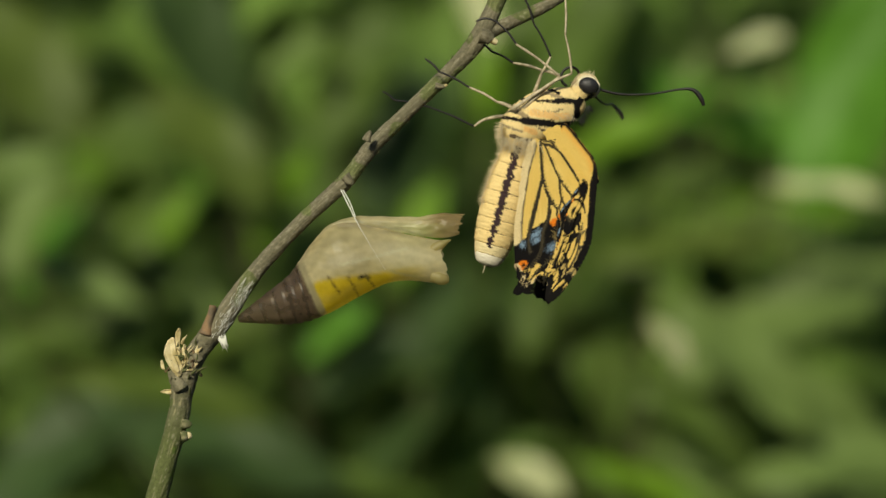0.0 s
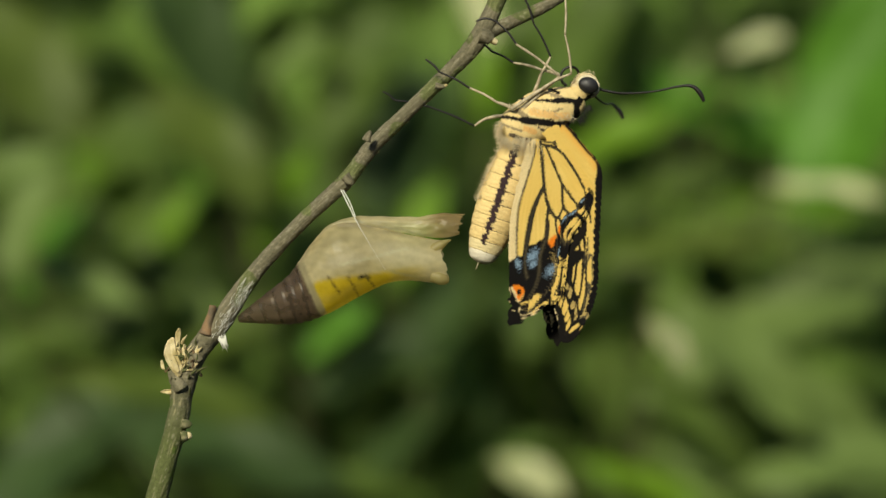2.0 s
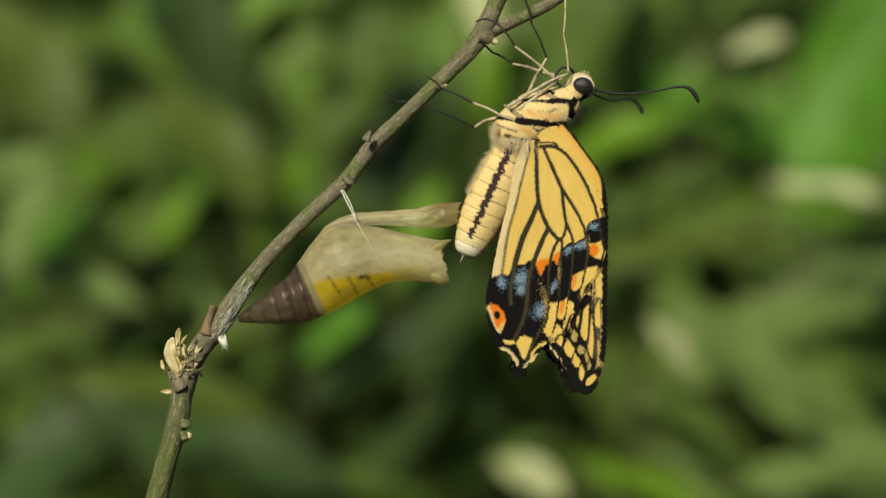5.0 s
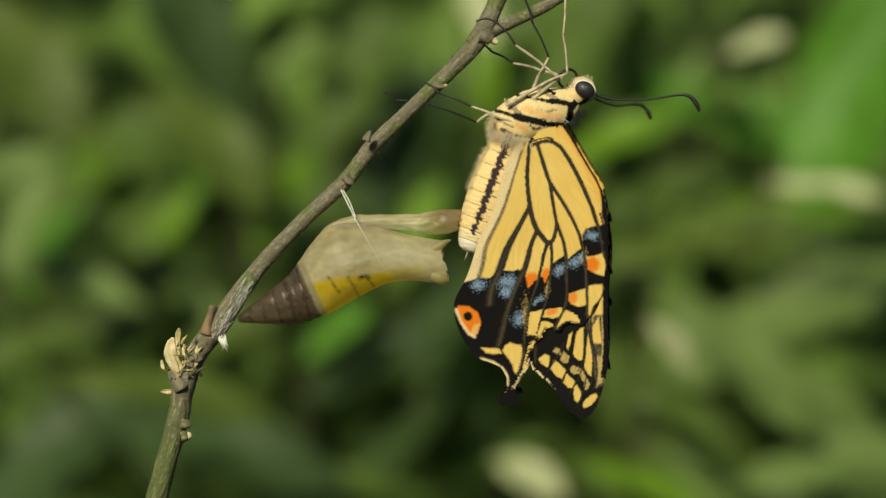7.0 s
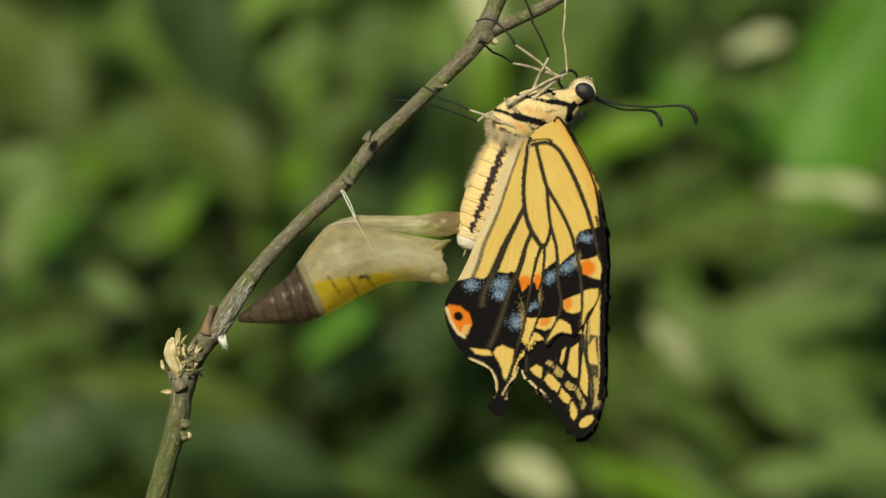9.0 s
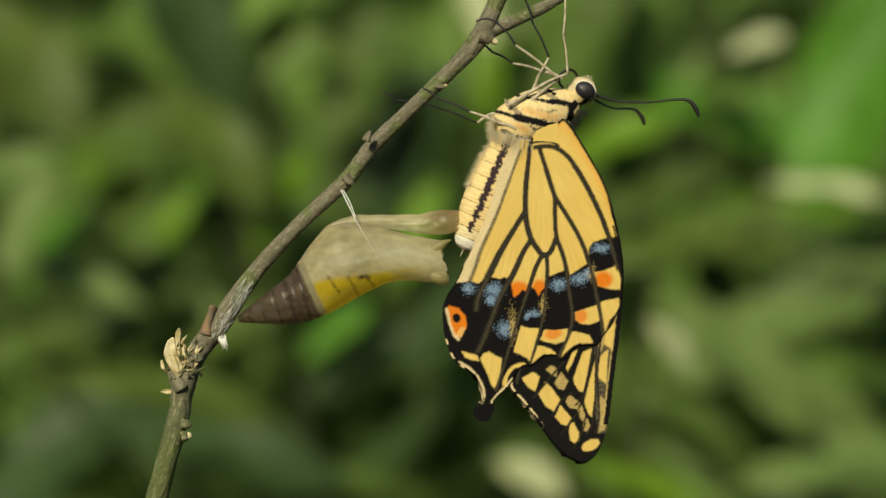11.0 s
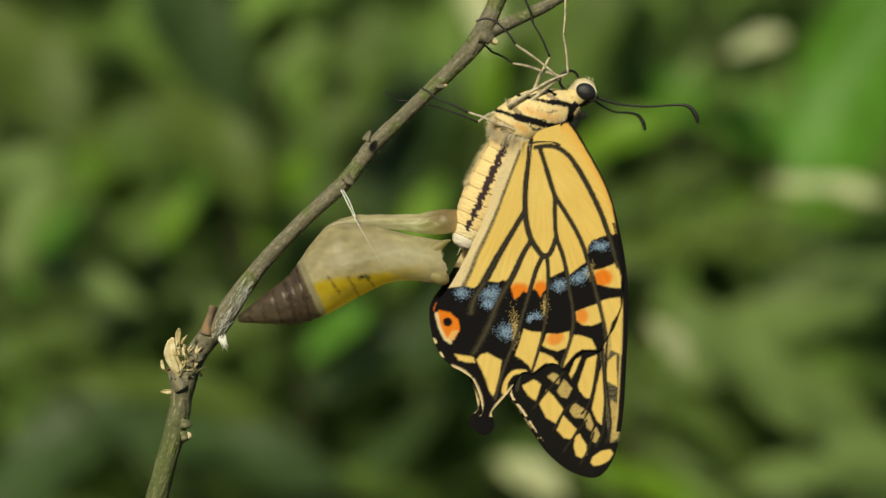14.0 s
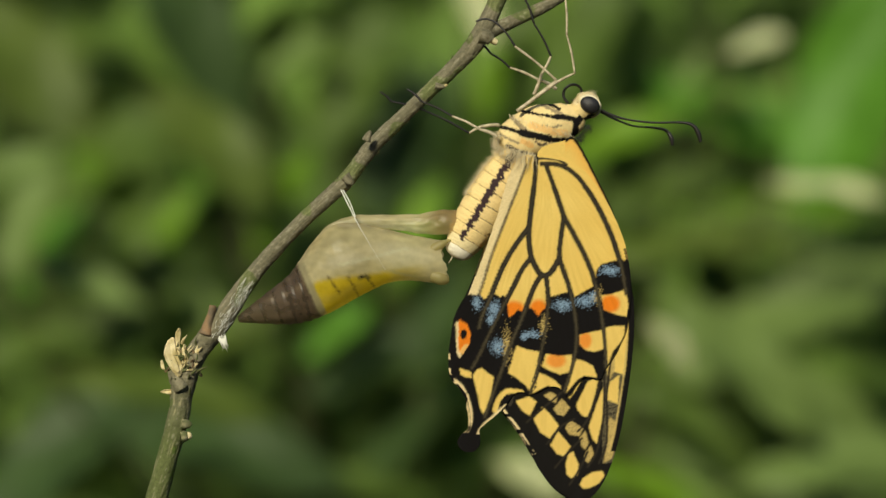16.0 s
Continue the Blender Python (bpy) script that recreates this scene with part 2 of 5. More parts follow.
BLURS = [
    # the "pale" leaves stand in for out-of-focus glints of light
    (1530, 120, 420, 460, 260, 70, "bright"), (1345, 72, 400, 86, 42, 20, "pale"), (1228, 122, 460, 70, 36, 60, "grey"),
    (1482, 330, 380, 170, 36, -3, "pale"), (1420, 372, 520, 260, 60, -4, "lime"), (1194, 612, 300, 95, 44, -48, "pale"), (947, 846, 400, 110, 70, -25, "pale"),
    (48, 385, 360, 190, 100, 75, "grey"), (60, 395, 400, 80, 36, 70, "lime"), (210, 350, 480, 190, 80, -50, "lime"), (90, 440, 420, 170, 90, 60, "bright"), (500, 350, 440, 190, 70, 62, "lime"),
    # dark leaves round (700, 700) stand in for shaded gaps in the growth
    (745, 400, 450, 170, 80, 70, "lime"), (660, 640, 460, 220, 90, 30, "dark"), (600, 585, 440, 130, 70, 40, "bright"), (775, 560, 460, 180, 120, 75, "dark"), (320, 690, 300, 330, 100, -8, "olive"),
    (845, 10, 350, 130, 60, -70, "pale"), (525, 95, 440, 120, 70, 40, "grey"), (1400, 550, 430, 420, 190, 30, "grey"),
    (1440, 720, 360, 420, 150, -30, "grey"), (1330, 650, 330, 320, 120, -42, "grey"), (1100, 240, 430, 200, 90, 25, "lime"),
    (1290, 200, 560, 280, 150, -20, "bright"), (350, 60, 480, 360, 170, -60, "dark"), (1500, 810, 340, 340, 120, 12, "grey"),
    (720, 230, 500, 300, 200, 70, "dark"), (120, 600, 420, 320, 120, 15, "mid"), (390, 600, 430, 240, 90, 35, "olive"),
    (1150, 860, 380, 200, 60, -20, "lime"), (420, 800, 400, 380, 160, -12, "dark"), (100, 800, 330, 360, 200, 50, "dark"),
    (1010, 480, 520, 300, 150, 60, "mid"), (1250, 430, 420, 360, 100, 8, "olive"), (60, 130, 500, 320, 190, -50, "olive"),
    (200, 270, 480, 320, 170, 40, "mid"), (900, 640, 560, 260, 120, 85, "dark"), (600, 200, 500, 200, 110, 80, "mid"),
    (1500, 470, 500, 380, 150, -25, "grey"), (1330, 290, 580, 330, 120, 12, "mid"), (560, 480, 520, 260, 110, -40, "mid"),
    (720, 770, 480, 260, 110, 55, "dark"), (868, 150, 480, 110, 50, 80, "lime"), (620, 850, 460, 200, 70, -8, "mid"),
    (1100, 700, 520, 300, 140, -60, "mid"), (200, 60, 520, 340, 170, 20, "mid"), (1040, 60, 520, 260, 140, 65, "mid"), (935, 60, 560, 220, 130, 60, "mid"),
    (1200, 330, 520, 240, 60, 20, "mid"), (1400, 390, 540, 320, 90, -6, "lime"), (250, 450, 420, 220, 80, -40, "mid"),
    (1340, 840, 400, 300, 110, -16, "grey"), (330, 340, 540, 260, 120, 60, "bright"), (1250, 760, 380, 300, 80, -38, "mid"), (160, 500, 380, 200, 60, -20, "grey"),
    (385, 262, 420, 260, 150, -40, "olive"), (640, 120, 460, 220, 120, 75, "mid"), (230, 410, 400, 200, 70, 48, "mid"), (330, 520, 430, 180, 70, -30, "grey"), (20, 300, 380, 180, 70, 30, "grey"), (300, 400, 460, 170, 60, 62, "lime"),
]


def build_shrub():
    for row in BLURS:
        blurred_leaf(*row)
    for i in range(7):
        a = i * 0.9
        top = SHRUB_ROOT + Vector((0.22 * math.cos(a), 0.12 + 0.05 * math.sin(a), 0.75 + 0.05 * i))
        pts = curve_through([SHRUB_ROOT + Vector((0.02 * math.cos(a), 0.1 + 0.02 * math.sin(a), -0.02)), (SHRUB_ROOT + top) / 2 + Vector((0.03 * math.sin(3 * a), 0.1, 0)), top], 8)
        part("stem", mesh_from("stem", *tube([tuple(p) for p in pts], [0.006 - 0.00025 * k for k in range(len(pts))], 8, 0.1), M_TWIG), shrub)
    # the mass of leaves behind, nobody could count
    V, F = [], []
    rnd = random.Random(4)
    for i in range(7600):
        y = rnd.uniform(0.5, 1.7)
        half = 0.30 * (y + DIST)
        c = Vector((rnd.uniform(-half, half) * 1.3, y, EYE_Z + rnd.uniform(-half, half) * 0.95))
        if c.z < 0.03:
            continue
        if noise.noise(c * 7.0) < -0.22:
            continue
        L = rnd.uniform(0.03, 0.075)
        w = L * rnd.uniform(0.25, 0.45)
        ex = Vector((rnd.gauss(0, 1), rnd.gauss(0, 0.5), rnd.gauss(-0.1, 0.8))).normalized()
        nz = Vector((rnd.gauss(0, 0.5), -1, rnd.gauss(0.8, 0.5))).normalized()
        ey = nz.cross(ex).normalized()
        nz = ex.cross(ey)
        o = len(V)
        for s, q in ((0, 0), (0.25, 0.8), (0.6, 0.9), (1, 0), (0.6, -0.9), (0.25, -0.8), (0.3, 0), (0.62, 0)):
            V.append(c + ex * (L * s) + ey * (w * 0.5 * q) - nz * (0.1 * w * (1 - abs(q)) + 0.15 * L * s * s))
        F += [(o, o + 1, o + 6), (o + 1, o + 2, o + 7, o + 6), (o + 2, o + 3, o + 7), (o + 3, o + 4, o + 7), (o + 4, o + 5, o + 6, o + 7), (o + 5, o, o + 6)]
    tagged(new("foliage", mesh_from("foliage", V, F, M_FOLIAGE)), "dense green leaves of the undergrowth, blurred", "foliage", kind="stuff")


build_shrub()


# ---------------------------------------------------------------- the stem on which all hangs
def build_stem():
    thing = tagged(new("twig"), "slanting grey-brown woody twig with a fork", "twig")
    pts = [(250, 960), (283, 860), (315, 740), (325, 680), (350, 622), (386, 576), (435, 504), (482, 447), (547, 380), (612, 320), (659, 260), (726, 194), (795, 128), (843, 74), (878, 5), (906, -60)]
    rad = [20, 19, 19, 21, 19, 20, 16, 14, 13.2, 14.5, 14, 13, 14, 16.5, 15, 15]
    V, F = plan_tube(pts, rad, [0, 0, 0, 0, 0, 0, 0, 1, 1, 1.5, 2, 2, 2, 2, 2, 2], n=30, sides=56, rough=0.085)
    part("main_shoot", bark_mesh("main_shoot", V, F, 56), thing)
    V, F = plan_tube([(856, 62), (885, 48), (930, 28), (985, 0), (1060, -45)], [12, 12, 11, 10, 9], [2, 2.5, 3, 3.5, 4], n=30, sides=48, rough=0.12)
    part("side_shoot", bark_mesh("side_shoot", V, F, 48), thing)
    # nodes, buds and leaf scars
    for name, p, r, mat in (
            ("bud", [(364, 592), (369, 574), (374, 556), (377, 541)], [13, 9, 7.5, 6], M_BUD),
            ("node", [(322, 690), (312, 672), (304, 655)], [15, 14, 8], M_BARK),
            ("leaf_scar", [(323, 750), (332, 751), (338, 754)], [9, 8, 4], M_BARK),
            ("leaf_scar", [(322, 774), (330, 772), (335, 771)], [9, 8, 4], M_BARK),
            ("leaf_scar", [(330, 772), (335, 771), (339, 770)], [5.5, 6, 3.5], M_WOOD),
            ("leaf_scar", [(648, 250), (653, 238), (656, 232)], [8, 5, 2], M_BARK),
            ("leaf_scar", [(610, 312), (620, 322), (625, 326)], [10, 7, 4], M_BARK),
            ("leaf_scar", [(770, 152), (782, 154), (790, 151)], [7, 4.5, 2], M_BARK),
            ("leaf_scar", [(783, 154), (788, 152), (792, 150)], [3, 3, 1.5], M_WOOD),
            ("knot", [(850, 62), (862, 66), (870, 72)], [15, 13, 9], M_BARK),
            ("leaf_scar", [(868, 68), (874, 73), (880, 76)], [6, 5.5, 4], M_WOOD),
            ("bud", [(352, 640), (345, 625), (350, 612)], [9, 8, 3], M_BARK)):
        V, F = plan_tube(p, r, [-1.0] * len(p), n=5, sides=12, rough=0.3)
        part(name, bark_mesh(name, V, F, 12) if mat is M_BARK else mesh_from(name, V, F, mat), thing)
    # torn pale wood of a broken-off side shoot
    for poly, d in (([(316, 668), (300, 650), (290, 628), (296, 604), (308, 598), (312, 618), (318, 636), (324, 650)], -1.7),
                    ([(312, 632), (309, 600), (314, 582), (320, 584), (319, 606), (318, 634)], -1.4), ([(330, 650), (322, 628), (324, 610), (329, 612), (330, 628), (338, 648)], -1.2),
                    ([(292, 656), (285, 652), (284, 640), (288, 638), (291, 648)], -0.8), ([(306, 698), (292, 697), (284, 694), (292, 690), (306, 690)], -0.6),
                    ([(340, 650), (342, 628), (348, 612), (352, 616), (352, 632), (348, 650)], -1.3), ([(312, 660), (304, 640), (306, 628), (313, 640), (318, 658)], -2.0)):
        edge = curve_through(poly, 4, True)
        V, F = [], []
        n = len(edge)
        cu, cv = edge.mean(0)
        for k, th in ((1.0, 0.0), (0.86, -0.22)):
            for q in range(n):
                jit = 1.2 * noise.noise(Vector((q * 0.9, d, k)))
                V.append(spot(cu + (edge[q][0] - cu) * k + jit, cv + (edge[q][1] - cv) * k + jit, d + th + 0.25 * noise.noise(Vector((q * 0.5, 3, d)))))
        for q in range(n):
            F.append((q, (q + 1) % n, n + (q + 1) % n, n + q))
        F += [tuple(range(n))[::-1], tuple(range(n, 2 * n))]
        part("splinter", mesh_from("splinter", V, F, M_WOOD, smooth=False), thing, "pale torn wood")
    rnd = random.Random(12)
    for k in range(46):
        u, v = rnd.gauss(330, 15), rnd.gauss(650, 22)
        L, a = rnd.uniform(6, 20), radians(rnd.gauss(-80, 45))
        e = (u + L * math.cos(a), v + L * math.sin(a))
        V, F = plan_tube([(u, v), ((u + e[0]) / 2 + rnd.uniform(-2, 2), (v + e[1]) / 2), e], [rnd.uniform(1.2, 3.2), rnd.uniform(1, 2.2), 0.4], [-1.2, -1.7, rnd.uniform(-2.4, -1.4)], n=4, sides=6, rough=0.4)
        part("shred", mesh_from("shred", V, F, (M_TWIG, M_WOOD, M_BUD, M_TWIG)[k % 4]), thing)
    # the pad of silk at the shell's tail
    V, F = [], []
    rnd = random.Random(2)
    bits = []
    for i in range(90):
        a = rnd.uniform(0, 1)
        u0, v0 = 374 + 62 * a + rnd.uniform(-10, 12), 600 - 94 * a + rnd.uniform(-6, 8)
        L1 = rnd.uniform(6, 22)
        u1, v1 = u0 + 0.54 * L1 + rnd.uniform(-3, 3), v0 - 0.84 * L1 + rnd.uniform(-3, 3)
        bits.append(plan_tube([(u0, v0), ((u0 + u1) / 2 + rnd.uniform(-3, 3), (v0 + v1) / 2), (u1, v1)], [0.22, 0.32, 0.2], [-1.3, -1.5, -1.2], n=3, sides=4))
    for i in range(26):
        u0, v0 = 392 + rnd.uniform(-8, 8), 596 + rnd.uniform(-6, 8)
        u1, v1 = 402 + rnd.uniform(-8, 6), 612 + rnd.uniform(-8, 12)
        bits.append(plan_tube([(u0, v0), ((u0 + u1) / 2, (v0 + v1) / 2), (u1, v1)], [0.5, 0.9, 0.3], [-1.0, -1.2, -0.8], n=3, sides=4))
    part("silk_pad", mesh_from("silk_pad", *joined(*bits), M_SILK), thing, "white silk threads")
    bits = []
    for i in range(60):
        s = rnd.uniform(0.05, 0.95)
        k = int(s * 13) + 1
        f = s * 13 + 1 - k
        u = pts[k][0] * (1 - f) + pts[k + 1][0] * f
        v = pts[k][1] * (1 - f) + pts[k + 1][1] * f
        sgn = rnd.choice((-1, 1))
        o = rad[k] * 0.95
        bits.append(plan_tube([(u + sgn * o * 0.7, v + sgn * o * 0.65), (u + sgn * (o * 0.7 + 3), v + sgn * (o * 0.65 + 3) + rnd.uniform(-3, 1))], [0.9, 0.3], [0.6, 0.4], n=2, sides=4))
    part("bark_hairs", mesh_from("bark_hairs", *joined(*bits), M_TWIG), thing)
    return thing


build_stem()


# ---------------------------------------------------------------- the empty pupal shell
def shell_pigment(u, v, nz, fine):
    P = np.stack([u, v], 1)
    c = np.tile((0.74, 0.66, 0.39), (len(u), 1))
    c *= (1 + 0.26 * nz + 0.22 * fine)[:, None]
    c *= 1 - 0.22 * np.clip(1 - blob(P, 600, 420, 70, 40, -30), 0, 1)[:, None] * np.array((0.8, 0.8, 1.0))
    # two glossy highlights painted into the skin's colour as whitish patches
    pale = np.clip(1 - np.minimum(blob(P, 705, 452, 70, 26, 8), blob(P, 615, 462, 50, 15, -14)), 0, 1)[:, None] * 0.6
    c = c * (1 - pale) + np.array((0.88, 0.83, 0.62)) * pale
    top = np.interp(u, [540, 560, 600, 640, 700, 740], [520, 498, 490, 487, 478, 470])
    gold = np.clip((v - top) / 9 + 0.4, 0, 1) * np.clip((u - 0.5 * (v - 470) - 528) / 10, 0, 1) * np.interp(u, [680, 760], [1, 0]) * (1 + 0.25 * nz)
    gold = np.clip(gold, 0, 1)[:, None]
    c = c * (1 - gold) + np.array((0.86, 0.65, 0.03)) * gold
    for l in ([(615, 488), (637, 528)], [(648, 490), (664, 510)], [(580, 490), (602, 520)]):
        c[line_distance(P, np.array(l, float)) < 1.2] = (0.11, 0.08, 0.03)
    c[line_distance(P, np.array([(636, 492), (645, 489), (652, 491)], float)) < 3] = (0.12, 0.10, 0.05)
    brown = u < 528 + (v - 470) * 0.50
    c[brown] = np.array((0.165, 0.118, 0.085)) * (1 + 0.4 * nz[brown] + 0.4 * fine[brown])[:, None]
    for k in range(5):
        a, b = 440 + 21 * k, 450 + 26 * k
        c[(line_distance(P, np.array([(a, 560 - 21 * k), (b, 580)], float)) < 1.6) & brown] *= 0.45
    for a, b in ((481, 530), (505, 521), (528, 510)):
        c[blob(P, a, b, 5, 4) < 1] = (0.26, 0.19, 0.12)
    c[line_distance(P, np.array([(600, 398), (660, 400), (710, 402), (770, 420), (800, 428)], float)) < 3] = (0.60, 0.54, 0.36)
    c[line_distance(P, np.array([(690, 480), (720, 487), (765, 496)], float)) < 1.6] = (0.66, 0.60, 0.32)
    c[line_distance(P, np.array([(533, 470), (546, 500), (570, 552)], float)) < 6] = (0.50, 0.45, 0.27)
    c[line_distance(P, np.array([(600, 470), (660, 456), (720, 440)], float)) < 1.4] *= 1.35
    return np.clip(c, 0, 0.9)


def shell_colour(u, v, depth):
    """Colours of the dry skin, its painted highlights included, softly blended."""
    nz = np.array([noise.noise(Vector((a * 0.02, b * 0.02, q))) for a, b, q in zip(u, v, depth)])
    fine = np.array([noise.noise(Vector((a * 0.05 - b * 0.02, b * 0.11, q))) for a, b, q in zip(u, v, depth)])
    rs = np.random.RandomState(8)
    return sum(shell_pigment(u + rs.normal(0, 1.6, len(u)), v + rs.normal(0, 1.6, len(u)), nz, fine) for _ in range(8)) / 8


def loft(sections, depth_scale, a0, a1, n=10, sides=40, ribs=None, crease=0.0):
    """Plan sections (top point, bottom point); a ring from angle a0 to a1 (0 is the top, 180 the bottom)."""
    S = curve_through([(*a, *b) for a, b in sections], n)
    V, F, UV = [], [], []
    ring = sides + 1
    for i, (tu, tv, bu, bv) in enumerate(S):
        cu, cv = (tu + bu) / 2, (tv + bv) / 2
        h = math.hypot(tu - bu, tv - bv) / 2
        for j in range(ring):
            a = a0 + (a1 - a0) * j / sides
            g = 1.0 + (ribs(i / (len(S) - 1), a) if ribs else 0)
            q = Vector((cu * 0.03, math.cos(a) * 1.6, math.sin(a) * 1.6))
            g += 0.02 * noise.noise(q) + 0.012 * noise.noise(q * 3.1) + 0.05 * crease * noise.noise(q * 1.7 + Vector((5, 0, 0)))
            k = math.cos(a) * g
            u, v = cu + (tu - cu) * k, cv + (tv - cv) * k
            d = -math.sin(a) * h * depth_scale * g * U * 1000
            V.append(spot(u, v, d))
            UV.append((u, v, d))
        if i:
            for j in range(sides):
                q = (i - 1) * ring + j
                F.append((q, q + 1, q + ring + 1, q + ring))
    return V, F, np.array(UV)


PUPA = [((420, 560), (423, 571)), ((452, 534), (462, 573)), ((485, 508), (505, 574)), ((512, 486), (540, 570)), ((530, 462), (568, 562)), ((552, 430), (592, 550)), ((582, 400), (632, 527)),
        ((622, 394), (668, 508)), ((668, 402), (700, 499)), ((712, 412), (732, 497)), ((755, 421), (760, 500)), ((778, 426), (786, 502))]


def pupa_ribs(s, a):
    r = 0.012 * math.sin(a * 5 + s * 20)
    if s < 0.36:
        r += 0.05 * (((s * 19) % 1.0) - 0.5)
    return r


def build_pupa():
    thing = tagged(new("pupa_shell"), "empty split butterfly chrysalis, beige, yellow and brown, tied to the twig", "chrysalis")
    V, F, UV = loft(PUPA, 0.82, 0.16, 2 * math.pi - 0.16, n=14, sides=96, ribs=pupa_ribs)
    # the rim of the torn mouth is ragged
    ring = 97
    last = len(V) - ring
    for j in range(ring):
        push = 14 * noise.noise(Vector((j * 0.09, 3, 1))) + 3 * noise.noise(Vector((j * 0.31, 3, 4))) + 4
        for back in range(6):
            k = last - back * ring + j
            V[k] = V[k] + Vector((push * (1 - back / 6) * U, 0, 0))
    body = part("case", mesh_from("case", V, F, M_SHELL, shell_colour(*UV.T)), thing)
    # horns at the mouth
    for p, r in (([(766, 488), (780, 493), (790, 496), (794, 497)], [12, 11, 8, 3]), ([(766, 444), (780, 434), (790, 428), (798, 425)], [11, 8, 4, 1.2])):
        V, F = plan_tube(p, r, [-1.2, -1.5, -1.5, -1.4], n=5, sides=16, rough=0.15)
        UVh = np.array([(p[0][0], 450, 0)] * len(V))
        part("horn", mesh_from("horn", V, F, M_SHELL, np.tile((0.50, 0.45, 0.20), (len(V), 1))), thing)
    # silk girdle from the twig round the shell
    for p in ([(603, 336), (617, 364), (632, 394), (650, 425), (666, 452), (682, 478)], [(607, 337), (619, 358), (629, 384)]):
        V, F = plan_tube(p, [1.2, 1.0, 0.7, 0.22, 0.18, 0.15][:len(p)], [0.5, -1.5, -2.4, -3.5, -4.1, -4.0][:len(p)], n=5, sides=6)
        part("girdle", mesh_from("girdle", V, F, M_SILK), thing, "white silk thread")
    # the lid that opened, hinged near the girdle
    o = spot(570, 420, 0)
    V, F, UV = loft([((546, 446), (556, 452)), ((562, 420), (576, 430)), ((584, 397), (598, 410)), ((628, 382), (638, 410)), ((680, 381), (686, 412)), ((724, 380), (724, 418)), ((760, 376), (754, 426)), ((790, 371), (784, 426)), ((816, 374), (810, 418))],
                    0.75, -1.2, 2.2, n=14, sides=48, crease=2.8)
    ring = 49
    for j in range(ring):
        push = 9 * noise.noise(Vector((j * 0.3, 8, 2))) + 4 * noise.noise(Vector((j * 0.9, 8, 5)))
        for back in range(8):
            k = len(V) - ring - back * ring + j
            V[k] = V[k] + Vector((push * (1 - back / 8) * U, 0, 0.3 * push * (1 - back / 8) * U))
    V = [v - o for v in V]
    col = shell_colour(*UV.T)
    far_end = np.clip((UV[:, 0] - 735) / 40, 0, 1)[:, None]
    col = col * (1 - far_end) + np.array((0.24, 0.18, 0.085)) * far_end * (0.7 + 0.6 * (col[:, :1] / 0.4))
    lid = part("lid", mesh_from("lid", V, F, M_SHELL, col), thing, m=Matrix.Translation(o))
    return lid, o


PUPA_LID, LID_AT = build_pupa()


# ---------------------------------------------------------------- how the wings spread: marks on the wing, stage by stage
# hindwing marks: root, cell tip, two vein forks, costal spot, eye spot, tail tip, tail spot, margin, costal corner, inner edge, two blue spots
HIND_MARKS = {}
FORE_MARKS = {}


# further marks: the first orange patch, the costal blue, the costal orange, the lower orange, the blue dust by the tail
MORE = {0.0: ((982, 392), (1010, 362), (1020, 358), (1008, 385), (978, 438)), 1.0: ((978, 410), (1012, 372), (1023, 369), (1004, 398), (972, 455)), 2.0: ((980, 425), (1018, 380), (1029, 381), (1003, 422), (976, 478)),
        2.5: ((953, 416), (989, 371), (1000, 372), (975, 412), (949, 469)), 3.0: ((972, 436), (1021, 396), (1037, 400), (1008, 437), (972, 500)), 4.0: ((966, 448), (1021, 414), (1043, 427), (1008, 478), (970, 535)),
        6.5: ((949, 495), (1038, 467), (1076, 470), (1032, 531), (938, 572)), 7.0: ((940, 490), (1020, 464), (1054, 470), (1014, 530), (918, 566)), 8.0: ((939, 502), (1044, 479), (1086, 482), (1044, 547), (925, 583)),
        8.5: ((936, 502), (1044, 482), (1086, 485), (1044, 551), (920, 584)), 9.0: ((928, 496), (1006, 473), (1046, 476), (1005, 541), (914, 571)), 11.5: ((916, 507), (1031, 496), (1078, 499), (1031, 565), (892, 585)),
        12.5: ((922, 516), (1046, 502), (1093, 505), (1047, 573), (900, 594)), 13.5: ((919, 518), (1044, 505), (1092, 508), (1046, 574), (897, 596)), 14.0: ((917, 509), (1026, 492), (1073, 493), (1029, 562), (897, 588)),
        14.5: ((951, 530), (1081, 519), (1130, 524), (1083, 591), (925, 610)), 15.0: ((908, 541), (1037, 534), (1086, 541), (1034, 606), (881, 614)), 16.0: ((908, 541), (1037, 534), (1086, 540), (1035, 605), (881, 614))}


def stage(t, hind, fore):
    HIND_MARKS[t] = np.array(hind, float).reshape(-1, 2)
    FORE_MARKS[t] = np.array(fore, float).reshape(-1, 2)


stage(0.0, [955, 245, 990, 372, 993, 318, 960, 318, 1026, 341, 926, 473, 918, 514, 944, 478, 976, 482, 1012, 386, 924, 371, 1000, 374, 946, 420],
      [968, 226, 1042, 270, 1052, 340, 974, 532, 965, 478, 1020, 430, 1042, 430, 968, 515])
stage(1.0, [955, 245, 992, 378, 995, 322, 962, 328, 1031, 352, 919, 501, 915, 540, 942, 500, 976, 506, 1012, 396, 920, 371, 1001, 388, 942, 441],
      [968, 226, 1048, 270, 1059, 340, 985, 572, 978, 520, 1025, 450, 1048, 470, 975, 555])
